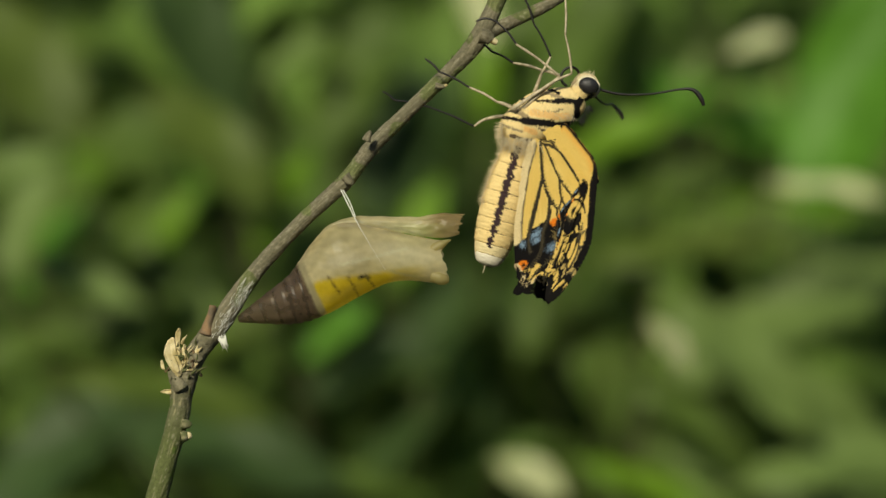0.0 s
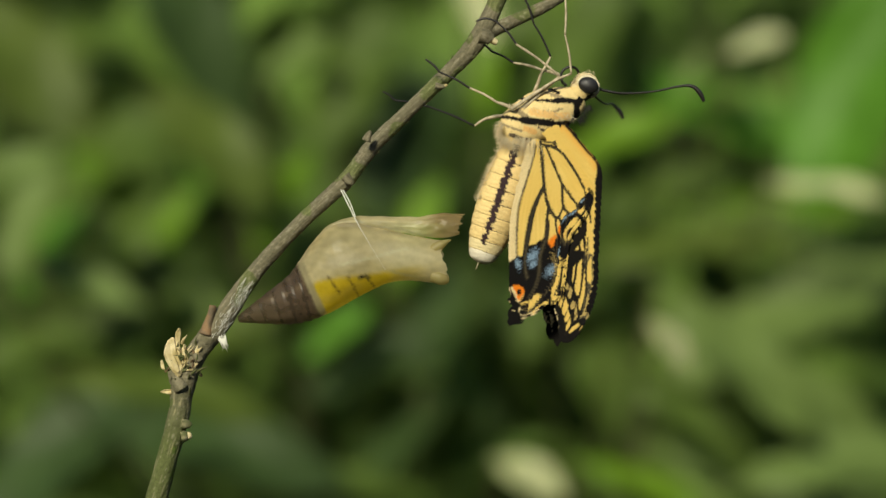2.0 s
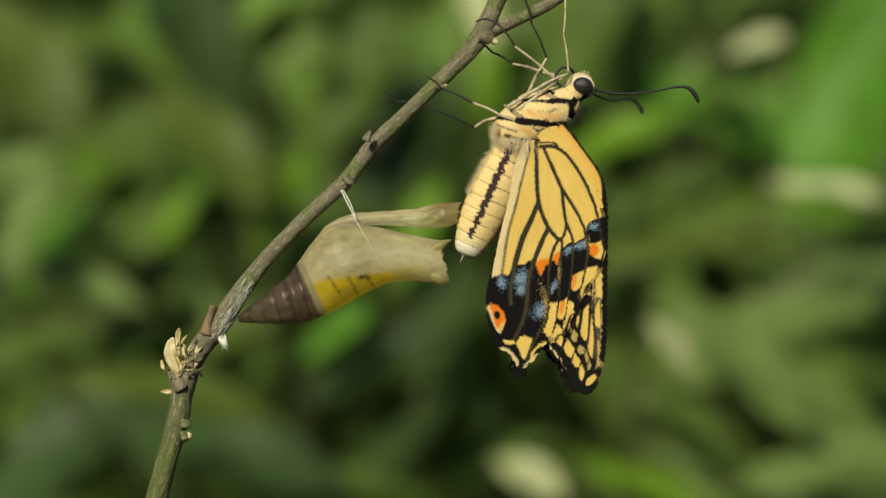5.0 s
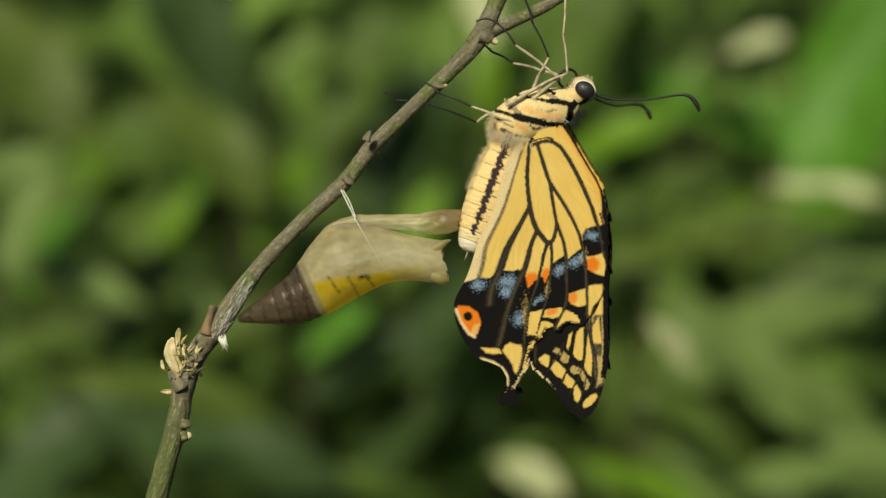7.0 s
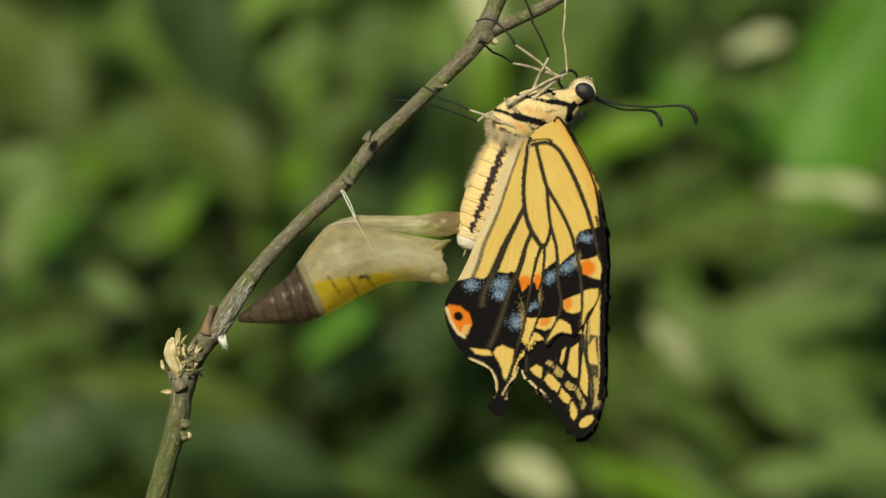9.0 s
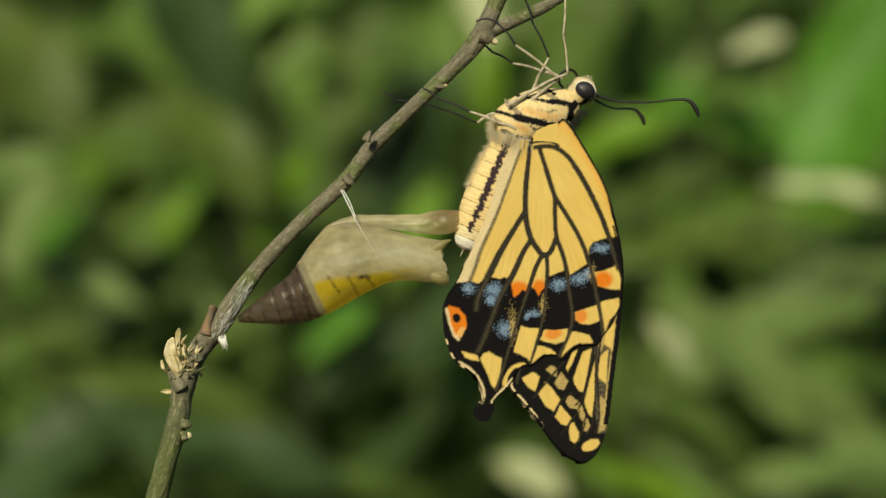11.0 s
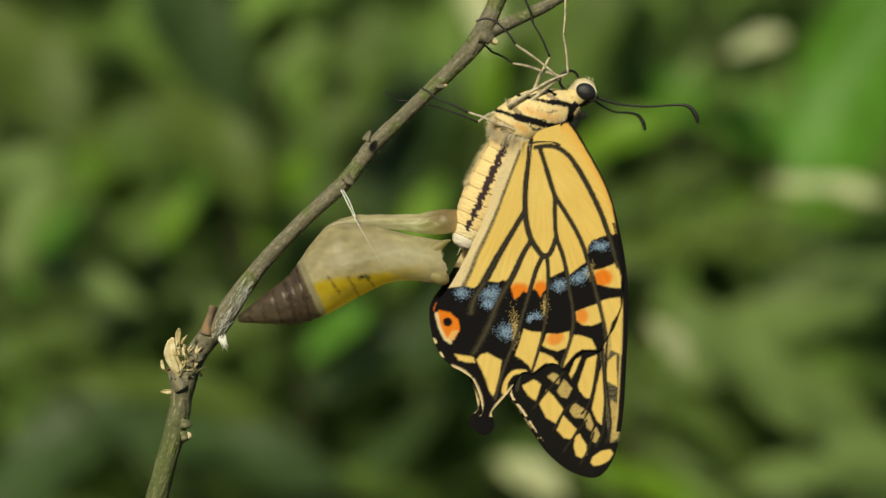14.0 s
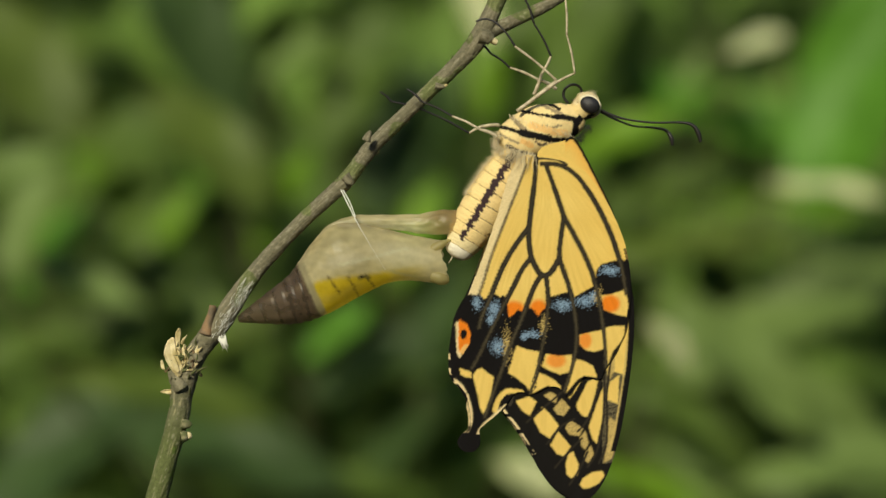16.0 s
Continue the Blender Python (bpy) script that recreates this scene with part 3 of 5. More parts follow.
stage(2.0, [955, 245, 988, 388, 998, 326, 962, 334, 1036, 360, 918, 520, 909, 567, 945, 535, 988, 530, 1003, 425, 916, 371, 1002, 392, 940, 459],
      [966, 226, 1045, 272, 1062, 340, 1005, 605, 985, 550, 1030, 470, 1056, 500, 990, 590])
stage(2.5, [941, 243, 968, 392, 972, 312, 945, 330, 1008, 347, 909, 518, 902, 558, 930, 548, 970, 532, 975, 425, 900, 370, 974, 383, 922, 448],
      [955, 226, 1038, 272, 1062, 360, 1025, 600, 985, 520, 1012, 440, 1070, 480, 998, 560])
stage(3.0, [951, 245, 992, 408, 997, 326, 959, 345, 1040, 375, 911, 537, 901, 588, 940, 574, 980, 555, 1004, 452, 911, 375, 1003, 408, 936, 475],
      [962, 226, 1043, 272, 1058, 350, 1012, 628, 985, 560, 1030, 490, 1055, 540, 985, 600])
stage(4.0, [949, 246, 996, 420, 996, 334, 956, 355, 1044, 391, 893, 554, 911, 632, 928, 600, 988, 592, 1012, 502, 905, 391, 1004, 428, 926, 490],
      [958, 228, 1042, 272, 1060, 370, 1030, 670, 985, 588, 1036, 520, 1064, 560, 1000, 640])
stage(6.5, [945, 248, 984, 437, 1001, 334, 948, 371, 1072, 431, 862, 569, 928, 706, 933, 633, 991, 598, 1062, 556, 895, 420, 1011, 476, 911, 510],
      [955, 228, 1060, 305, 1099, 440, 1050, 738, 955, 650, 1050, 600, 1087, 600, 1010, 700])
stage(7.0, [938, 245, 971, 432, 977, 323, 938, 367, 1053, 427, 829, 562, 898, 706, 916, 628, 968, 582, 1046, 560, 862, 432, 990, 486, 897, 502],
      [950, 228, 1046, 300, 1076, 420, 1032, 740, 942, 648, 1030, 590, 1076, 600, 985, 700])
stage(8.0, [945, 248, 977, 448, 999, 347, 945, 377, 1080, 438, 855, 567, 909, 720, 913, 641, 994, 614, 1072, 574, 891, 425, 1011, 492, 899, 513],
      [955, 228, 1060, 300, 1112, 460, 1053, 766, 950, 662, 1050, 620, 1095, 630, 1000, 715])
stage(8.5, [945, 248, 975, 450, 999, 350, 944, 378, 1080, 441, 853, 567, 903, 725, 907, 643, 990, 618, 1074, 578, 889, 428, 1010, 496, 896, 513],
      [955, 228, 1060, 300, 1113, 465, 1050, 772, 945, 666, 1050, 622, 1095, 640, 995, 724])
stage(9.0, [936, 243, 960, 438, 972, 332, 928, 369, 1042, 431, 812, 562, 878, 717, 899, 635, 950, 606, 1034, 574, 860, 425, 974, 500, 885, 507],
      [947, 226, 1034, 280, 1073, 450, 1025, 775, 926, 664, 1020, 620, 1070, 640, 978, 722])
stage(11.5, [938, 245, 962, 455, 988, 350, 930, 379, 1073, 451, 809, 566, 858, 730, 874, 651, 969, 634, 1080, 587, 855, 435, 991, 513, 870, 518],
      [950, 226, 1054, 290, 1107, 480, 1032, 822, 904, 686, 1045, 630, 1088, 680, 962, 770])
stage(12.5, [944, 250, 968, 463, 1005, 356, 941, 388, 1089, 458, 848, 580, 869, 748, 882, 659, 987, 655, 1091, 605, 881, 432, 1005, 523, 887, 527],
      [954, 232, 1072, 310, 1124, 490, 1055, 836, 918, 696, 1062, 650, 1108, 690, 985, 786])
stage(13.5, [944, 250, 966, 464, 1005, 357, 940, 388, 1089, 461, 845, 579, 862, 752, 878, 660, 984, 658, 1091, 608, 879, 433, 1004, 526, 884, 529],
      [954, 232, 1072, 310, 1125, 500, 1052, 846, 912, 698, 1062, 655, 1112, 690, 975, 800])
stage(14.0, [938, 245, 962, 455, 986, 347, 929, 377, 1068, 445, 793, 572, 857, 755, 873, 652, 969, 648, 1080, 592, 850, 440, 991, 513, 866, 524],
      [950, 228, 1060, 300, 1110, 500, 1047, 846, 904, 698, 1050, 640, 1106, 680, 960, 795])
stage(14.5, [984, 260, 1000, 478, 1044, 367, 974, 397, 1126, 476, 868, 588, 888, 748, 906, 672, 1020, 673, 1126, 614, 908, 440, 1040, 533, 914, 538],
      [996, 245, 1106, 320, 1162, 510, 1076, 866, 932, 702, 1096, 660, 1148, 690, 1006, 806])
stage(15.0, [948, 272, 959, 489, 1003, 384, 936, 408, 1085, 489, 821, 594, 833, 784, 859, 681, 973, 689, 1080, 643, 872, 444, 997, 548, 871, 551],
      [958, 255, 1068, 335, 1121, 540, 1025, 888, 890, 722, 1052, 680, 1108, 710, 945, 818])
stage(16.0, [948, 272, 959, 489, 1002, 383, 935, 407, 1085, 489, 820, 594, 832, 785, 859, 681, 973, 689, 1080, 643, 872, 444, 997, 548, 871, 551],
      [958, 255, 1067, 335, 1121, 540, 1024, 888, 890, 722, 1052, 680, 1108, 710, 945, 818])
REST = 14.0
LEAN = radians(3.4)
CRUMPLE = radians(0.12)
WHEN = [0.0, 0.5, 1.0, 1.5, 2.0, 2.5, 3.0, 3.5, 4.0, 5.2, 6.5, 7.0, 7.5, 8.0, 8.5, 9.0, 10.2, 11.5, 12.0, 12.5, 13.0, 13.5, 14.0, 14.5, 15.0, 15.5, 16.0]


# moments at which the butterfly rests in the attitude of another moment: it turns in short jerks
LIKE = {2.3: 2.1, 2.4: 2.5, 2.62: 2.5, 2.75: 2.95, 6.58: 6.98, 7.12: 7.6, 8.7: 8.5, 8.8: 9.0, 11.7: 11.5, 11.82: 12.2, 13.66: 13.5, 13.78: 14.0, 14.3: 14.0, 14.72: 15.0}
WHEN = sorted(WHEN + list(LIKE))


def marks_at(table, t):
    t = LIKE.get(t, t)
    ts = sorted(table)
    hi = next((q for q in ts if q >= t), ts[-1])
    lo = max([q for q in ts if q <= t] or [ts[0]])
    if hi == lo:
        return table[lo]
    f = (t - lo) / (hi - lo)
    if t == 12.0:
        f = 0.9
    if t == 7.5:
        f = 0.8
    return table[lo] * (1 - f) + table[hi] * f


def at_time(rows, t):
    t = LIKE.get(t, t)
    if t <= rows[0][0]:
        return rows[0][1:]
    for a, b in zip(rows[:-1], rows[1:]):
        if t <= b[0]:
            f = (t - a[0]) / (b[0] - a[0])
            return tuple(x + (y - x) * f for x, y in zip(a[1:], b[1:]))
    return rows[-1][1:]


def spline_map(src, dst, stiff=12.0):
    """A thin-plate map of the plan that carries the marks src to dst."""
    n = len(src)

    def kernel(a, b):
        r2 = ((a[:, None] - b[None]) ** 2).sum(-1) / 1e4
        return r2 * np.log(r2 + 1e-9)
    A = np.zeros((n + 3, n + 3))
    A[:n, :n] = kernel(src, src) + np.eye(n) * stiff * 1e-3
    A[:n, n] = 1
    A[:n, n + 1:] = src / 100
    A[n:, :n] = A[:n, n:].T
    B = np.zeros((n + 3, 2))
    B[:n] = dst
    X = np.linalg.solve(A, B)
    return lambda p: kernel(p, src) @ X[:n] + X[n] + (p / 100) @ X[n + 1:]


for moment in MORE:
    HIND_MARKS[moment] = np.vstack([HIND_MARKS[moment], np.array(MORE[moment], float)])


def wing_rows(pieces, table, depth, shift, sign):
    """World poses of each wing piece at each time: a stiff plate that follows the map, laid over its neighbours where the wing is still folded."""
    rows = [[] for _ in pieces]
    rnd = random.Random(11)
    lean = [(rnd.gauss(0, 1), rnd.gauss(0, 1)) for _ in pieces]
    samples = np.vstack([q[2] for q in pieces])
    starts = np.cumsum([0] + [len(q[2]) for q in pieces[:-1]])
    count = np.array([len(q[2]) for q in pieces], float)
    owner = np.repeat(np.arange(len(pieces)), count.astype(int))
    total = lambda x: np.add.reduceat(x, starts)
    mean = lambda X: np.stack([total(X[:, 0]), total(X[:, 1])], 1) / count[:, None]
    A = samples - mean(samples)[owner]
    spread = total((A * A).sum(1))
    anchors = np.stack([q[4] for q in pieces])
    ways = np.stack([np.zeros(2) if q[5] is None else q[5] for q in pieces])
    for t in WHEN:
        f = spline_map(table[REST], marks_at(table, t))
        s_u, s_v = shift(t)
        Q = f(samples)
        B = Q - mean(Q)[owner]
        dots, crss = total((A * B).sum(1)), total(A[:, 0] * B[:, 1] - A[:, 1] * B[:, 0])
        at, ahead = f(anchors), f(anchors + ways) - f(anchors - ways)
        for i, (c0, me, P, over, anchor, along) in enumerate(pieces):
            phi = min(max(math.atan2(crss[i], dots[i]), -0.9), 0.9)
            if along is not None:
                way = ahead[i]
                phi2 = math.atan2(along[0] * way[1] - along[1] * way[0], along @ way)
                if abs(phi2) < 0.9:
                    phi = phi2
            shrink = 1 - min(math.hypot(dots[i], crss[i]) / spread[i], 1.0)
            wob = CRUMPLE * max(shrink - 0.06, 0.0) / 0.4
            turn = Matrix.Rotation(sign * LEAN, 4, "X") @ Matrix.Rotation(phi, 4, "Y") @ Matrix.Rotation(wob * lean[i][0], 4, "X") @ Matrix.Rotation(wob * lean[i][1], 4, "Z")
            off = turn.to_3x3() @ Vector(((c0 - anchor)[0] * U, 0, -(c0 - anchor)[1] * U))
            d = sign * (depth(at[i][1]) - over)
            rows[i].append((t, Matrix.Translation(spot(at[i][0] + s_u, at[i][1] + s_v, d) + off) @ turn))
    return rows


# ---------------------------------------------------------------- wings: veins, pigment, pieces
YELLOW, BLACK, VEIN = (0.79, 0.56, 0.15), (0.009, 0.008, 0.008), (0.042, 0.036, 0.026)
ORANGE, BLUE, CREAM, PALE = (0.80, 0.22, 0.015), (0.24, 0.36, 0.50), (0.76, 0.60, 0.32), (0.81, 0.66, 0.36)

# vein lines and outlines are drawn as the wing hangs at the clip's end; the plates are cut from the wing at its widest
STEM_BACK = [(949, 276), (946, 318), (941, 360), (936, 403)]
STEM_MID = [(936, 403), (936, 428), (940, 456)]
STEM_FRONT = [(966, 292), (980, 330), (990, 360), (998, 384)]
HIND_VEINS = [
    [(931, 292), (917, 330), (903, 365), (886, 408), (870, 448), (858, 488), (846, 522)],
    STEM_BACK,
    [(936, 403), (913, 432), (893, 464), (877, 500), (864, 532), (853, 556), (846, 580)],
    STEM_MID,
    [(940, 456), (922, 480), (906, 512), (892, 537), (878, 564), (864, 592), (847, 628), (834, 652)],
    [(940, 456), (950, 477), (961, 488), (975, 482), (990, 456)],
    [(958, 488), (946, 506), (932, 542), (919, 574), (902, 615), (888, 655), (873, 696), (858, 738)],
    [(966, 488), (970, 530), (967, 570), (960, 610), (950, 658), (938, 696)],
    STEM_FRONT,
    [(998, 384), (993, 418), (990, 456), (1001, 490), (1012, 530), (1020, 580), (1018, 624), (1007, 668), (998, 694)],
    [(998, 384), (1020, 424), (1040, 464), (1054, 505), (1064, 556), (1071, 610), (1073, 652)],
    [(958, 290), (985, 291), (1007, 300), (1030, 322), (1057, 364), (1080, 412), (1092, 446), (1101, 478), (1108, 520)],
    [(952, 281), (975, 281), (992, 285), (1003, 292)],
]
VEIN_HALF = [2.6, 4.6, 4.4, 4.6, 4.3, 4.6, 4.2, 4.0, 4.2, 4.1, 4.2, 4.3, 2.4]
HIND_EDGE = [(945, 250), (985, 252), (1020, 266), (1053, 314), (1082, 376), (1096, 430), (1102, 480), (1101, 530), (1094, 556), (1086, 578), (1071, 602),
             (1064, 618), (1054, 622), (1044, 620), (1030, 622), (1016, 634), (1006, 650), (997, 655), (990, 647), (980, 643), (966, 645), (952, 655), (940, 661), (930, 658), (918, 664), (906, 686), (892, 704), (879, 718), (870, 730), (873, 742), (874, 755), (868, 766), (857, 770), (845, 766), (838, 754), (844, 740), (853, 732), (853, 720), (847, 696),
             (836, 672), (816, 657), (800, 648), (783, 626), (772, 596), (768, 562), (774, 536), (800, 500), (832, 440), (862, 372), (884, 300), (912, 255)]
FORE_EDGE = [(943, 262), (948, 238), (962, 229), (988, 221), (1008, 216), (1042, 268), (1078, 340), (1098, 415), (1110, 490), (1112, 560), (1108, 650), (1102, 740), (1090, 800), (1070, 836), (1045, 846),
             (1005, 832), (975, 806), (950, 771), (925, 731), (902, 696), (906, 640), (922, 540), (940, 400)]
BAND_U = [780, 838, 848, 856, 866, 874, 884, 890, 896, 900, 910, 916, 924, 930, 938, 946, 952, 958, 968, 972, 1000, 1012, 1016, 1040, 1052, 1056, 1064, 1085, 1100]
BAND_V = [520, 522, 522, 530, 522, 520, 526, 522, 530, 562, 556, 548, 552, 545, 545, 550, 561, 551, 544, 526, 518, 517, 526, 512, 506, 477, 468, 462, 460]
DUSTY, DULL = (0.30, 0.25, 0.14), (0.60, 0.44, 0.15)


def vein_x(line, v):
    c = curve_through(line, 6)
    o = np.argsort(c[:, 1])
    return np.interp(v, c[o, 1], c[o, 0])


def hind_pigment(P):
    """Scale colours of the hindwing's underside at plan points, and how near a vein runs."""
    W = spline_map(HIND_MARKS[REST], HIND_MARKS[16.0])(P)
    tint = np.array([noise.noise(Vector((a * 0.012, b * 0.02, 4))) for a, b in P])
    d = np.stack([line_distance(W, curve_through(l, 4)) for l in HIND_VEINS], 1)
    edge = line_distance(P, curve_through(HIND_EDGE, 4, True))
    runs = [hind_scales(P, W, tint, d, edge, k) for k in range(8)]
    return sum(runs) / 8, np.exp(-(d[:, 1:].min(1) / 6.0) ** 2)


def hind_scales(P, W, tint, d, edge, seed):
    """One scattering of the scales."""
    rs = np.random.RandomState(seed)
    dust_seed = np.random.RandomState(40 + seed // 4)
    n = len(P)
    grain = rs.normal(0, 0.9, (n, 2))
    J, JP = W + grain, P + grain
    c = np.tile(YELLOW, (n, 1))
    c *= 1 + tint[:, None] * np.array((0.04, 0.08, 0.18))
    warm = np.clip((W[:, 0] - 1000) / 90, 0, 1)[:, None]
    c *= 1 - warm * np.array((0.0, 0.03, 0.12))
    fold = J[:, 0] < vein_x(HIND_VEINS[0], J[:, 1])
    c[fold] = PALE
    c[fold & (rs.rand(n) < 0.07 + 0.1 * tint)] = (0.45, 0.34, 0.17)
    band = J[:, 1] > np.interp(J[:, 0], BAND_U, BAND_V)
    # the orange patches above the band fade upwards into the yellow
    for u, v, a, b in ((909, 549, 24, 19), (953, 547, 19, 19)):
        g = np.clip(1.5 - 1.4 * blob(J, u, v, a, b), 0, 1)[:, None] * (~band)[:, None]
        c = c * (1 - g) + np.array(ORANGE) * g
    c[band] = BLACK
    spots = [
        (YELLOW, [(1064, 523), (1082, 521), (1108, 512), (1112, 540), (1111, 561), (1090, 557), (1069, 549)]),
        (YELLOW, [(1072, 580), (1088, 577), (1106, 577), (1105, 592), (1098, 606), (1084, 624), (1076, 648), (1072, 620)]),
        (YELLOW, [(1025, 593), (1045, 588), (1066, 584), (1069, 618), (1052, 623), (1036, 620), (1026, 610)]),
        (YELLOW, [(1020, 636), (1036, 640), (1050, 648), (1057, 668), (1046, 667), (1034, 665), (1022, 672), (1012, 684), (1002, 696), (1010, 668)]),
        (YELLOW, [(966, 626), (990, 630), (1012, 628), (1010, 658), (990, 663), (972, 656), (958, 648)]),
        (YELLOW, [(954, 660), (966, 664), (980, 672), (992, 684), (993, 696), (980, 686), (968, 683), (954, 690), (936, 700), (946, 686)]),
        (YELLOW, [(914, 612), (930, 618), (955, 623), (948, 656), (938, 694), (930, 682), (912, 668), (899, 660)]),
        (YELLOW, [(836, 664), (842, 655), (852, 651), (862, 660), (874, 667), (869, 696), (863, 722), (855, 733), (849, 722), (845, 700), (841, 686)]),
    ]
    for colour, poly in spots:
        c[within(J, poly)] = colour
    # orange hearts of the costal and lower spots
    for u, v, a, b, k in ((1080, 538, 20, 18, 1.0), (1036, 603, 13, 17, 0.8), (984, 638, 20, 15, 0.75)):
        g = k * np.clip(1.6 - 1.5 * blob(J, u, v, a, b), 0, 1)[:, None] * (c[:, :1] > 0.3)
        c = c * (1 - g) + np.array(ORANGE) * g
    for u, v, a, b in ((897, 612, 7, 26), (962, 578, 7, 16), (1058, 524, 7, 13)):
        c[(dust_seed.rand(n) < 0.75 * np.exp(-1.2 * blob(W, u, v, a, b))) & band & (c[:, 0] < 0.1)] = DULL
    for u, v, a, b in ((843, 536, 8, 14), (872, 547, 12, 15), (867, 566, 8, 9), (881, 614, 13, 14), (941, 592, 15, 7), (928, 596, 7, 7), (995, 541, 16, 11), (1036, 533, 18, 11), (1050, 523, 7, 8), (1079, 479, 18, 9)):
        q = blob(W, u, v, a, b)
        c[(dust_seed.rand(n) < 0.78 * np.exp(-1.3 * q ** 1.3)) & (q < 2.6) & (c[:, 0] < 0.35)] = BLUE
    # the eyespot at the inner corner, and the pale lunules below it
    eye = [(775, 549), (796, 553), (811, 566), (814, 584), (803, 602), (790, 601), (781, 582), (773, 562)]
    c[within(JP, eye)] = ORANGE
    c[within(JP, [(790, 602), (800, 586), (812, 584), (803, 603)])] = (0.80, 0.46, 0.14)
    c[line_distance(JP, np.array([(772, 556), (778, 580), (788, 600), (797, 606)], float)) < 3.0] = CREAM
    c[blob(JP, 792, 570, 8, 8) < 1] = BLACK
    c[within(JP, [(803, 626), (820, 629), (838, 632), (841, 642), (828, 642), (812, 638)])] = YELLOW
    for l, w in (([(800, 648), (818, 656), (832, 667)], 2.8), ([(837, 672), (848, 694), (853, 716), (849, 734)], 2.6), ([(908, 684), (893, 701), (880, 716), (871, 730), (868, 742)], 2.8)):
        c[line_distance(JP, curve_through(l, 4)) < w] = CREAM
    rim = line_distance(J, curve_through([(922, 694), (904, 692), (892, 696), (882, 708), (876, 726)], 5))
    c[rim < 4.6] = YELLOW
    dj = d + rs.normal(0, 0.8, d.shape)
    half = 1.1 * np.array(VEIN_HALF) * np.where(band[:, None], 0.62, 1.0) * np.where(W[:, 1:2] < 330, 0.85, 1.0)
    vein = (dj[:, 1:] < half[:, 1:]).any(1)
    core = (dj[:, 1:] < 0.45 * half[:, 1:]).any(1)
    c[vein] = (0.020, 0.017, 0.013)
    c[core] = VEIN
    c[(dj < half * 1.5).any(1) & band & (rs.rand(n) < 0.16)] = (0.10, 0.08, 0.045)
    c[core & band] = (0.075, 0.062, 0.036)
    c[(dj[:, 0] < VEIN_HALF[0]) & (rs.rand(n) < 0.8)] = (0.075, 0.058, 0.042)
    c[(edge < 4.5) & (W[:, 0] > 1060) & (W[:, 1] > 440) & (W[:, 1] < 512) & (rs.rand(n) < 0.8)] = BLACK
    c[(edge < 3.0) & (W[:, 0] > 1060) & (W[:, 1] > 548) & (W[:, 1] < 576)] = BLACK
    tail = (P[:, 1] > 738) & (P[:, 0] < 874)
    c[tail] = BLACK
    return c


def upper_pigment(P):
    """The upper side of the far hindwing: its inner lobe is black with a rusty fleck."""
    c, near = hind_pigment(P)
    lobe = (P[:, 0] < 846) & (P[:, 1] > 480)
    c[lobe] = BLACK
    c[blob(P, 786, 556, 9, 14, -20) < 1] = (0.45, 0.10, 0.02)
    for u, v in ((776, 610), (790, 634), (812, 652)):
        c[blob(P, u, v, 6, 4, 35) < 1] = CREAM
    return c, near


FORE_SPOTS = [
    (YELLOW, [(912, 710), (936, 702), (950, 711), (938, 736), (924, 728)]),
    (YELLOW, [(944, 742), (960, 720), (974, 734), (989, 754), (974, 777), (956, 766)]),
    (YELLOW, [(974, 788), (988, 764), (1010, 790), (999, 808), (986, 804)]),
    (YELLOW, [(1001, 822), (1006, 804), (1014, 799), (1024, 822), (1022, 840), (1012, 847), (1003, 840)]),
    (YELLOW, [(1026, 858), (1032, 846), (1048, 836), (1066, 833), (1070, 842), (1060, 856), (1044, 864), (1032, 865)]),
    (DULL, [(962, 700), (974, 694), (986, 700), (984, 714), (974, 710)]),
    (DULL, [(979, 724), (994, 706), (1009, 722), (997, 737), (986, 734)]),
    (DULL, [(1000, 758), (1009, 744), (1032, 758), (1026, 772), (1008, 770)]),
    (DULL, [(1026, 776), (1036, 762), (1042, 784), (1036, 796), (1029, 790)]),
    (DULL, [(1034, 806), (1046, 788), (1051, 804), (1042, 820), (1036, 816)]),
    (YELLOW, [(1004, 700), (1018, 676), (1030, 672), (1016, 696), (1008, 706)]),
    (YELLOW, [(1020, 716), (1040, 676), (1060, 668), (1052, 704), (1042, 738), (1032, 738), (1021, 724)]),
    (YELLOW, [(1042, 756), (1060, 704), (1068, 686), (1067, 738), (1056, 786), (1048, 776)]),
    (YELLOW, [(1072, 704), (1080, 676), (1096, 664), (1094, 716), (1084, 712), (1074, 708)]),
    (DULL, [(1074, 760), (1079, 738), (1092, 748), (1090, 790), (1082, 812), (1068, 820), (1074, 790)]),
    (DULL, [(1074, 662), (1080, 640), (1088, 632), (1088, 656), (1080, 672)]),
]
FORE_LINES = [[(1000, 690), (962, 722), (932, 748)], [(1016, 742), (992, 756), (968, 786)], [(1030, 776), (1010, 796), (982, 828)], [(1040, 800), (1026, 830), (1008, 858)],
              [(1066, 660), (1056, 700), (1038, 746), (1022, 764)], [(1070, 640), (1068, 740), (1056, 800), (1040, 826)], [(1082, 630), (1074, 700), (1074, 780), (1060, 820)]]
FORE_RIM = [(882, 712), (904, 733), (926, 760), (946, 786), (966, 816), (982, 842), (998, 866)]


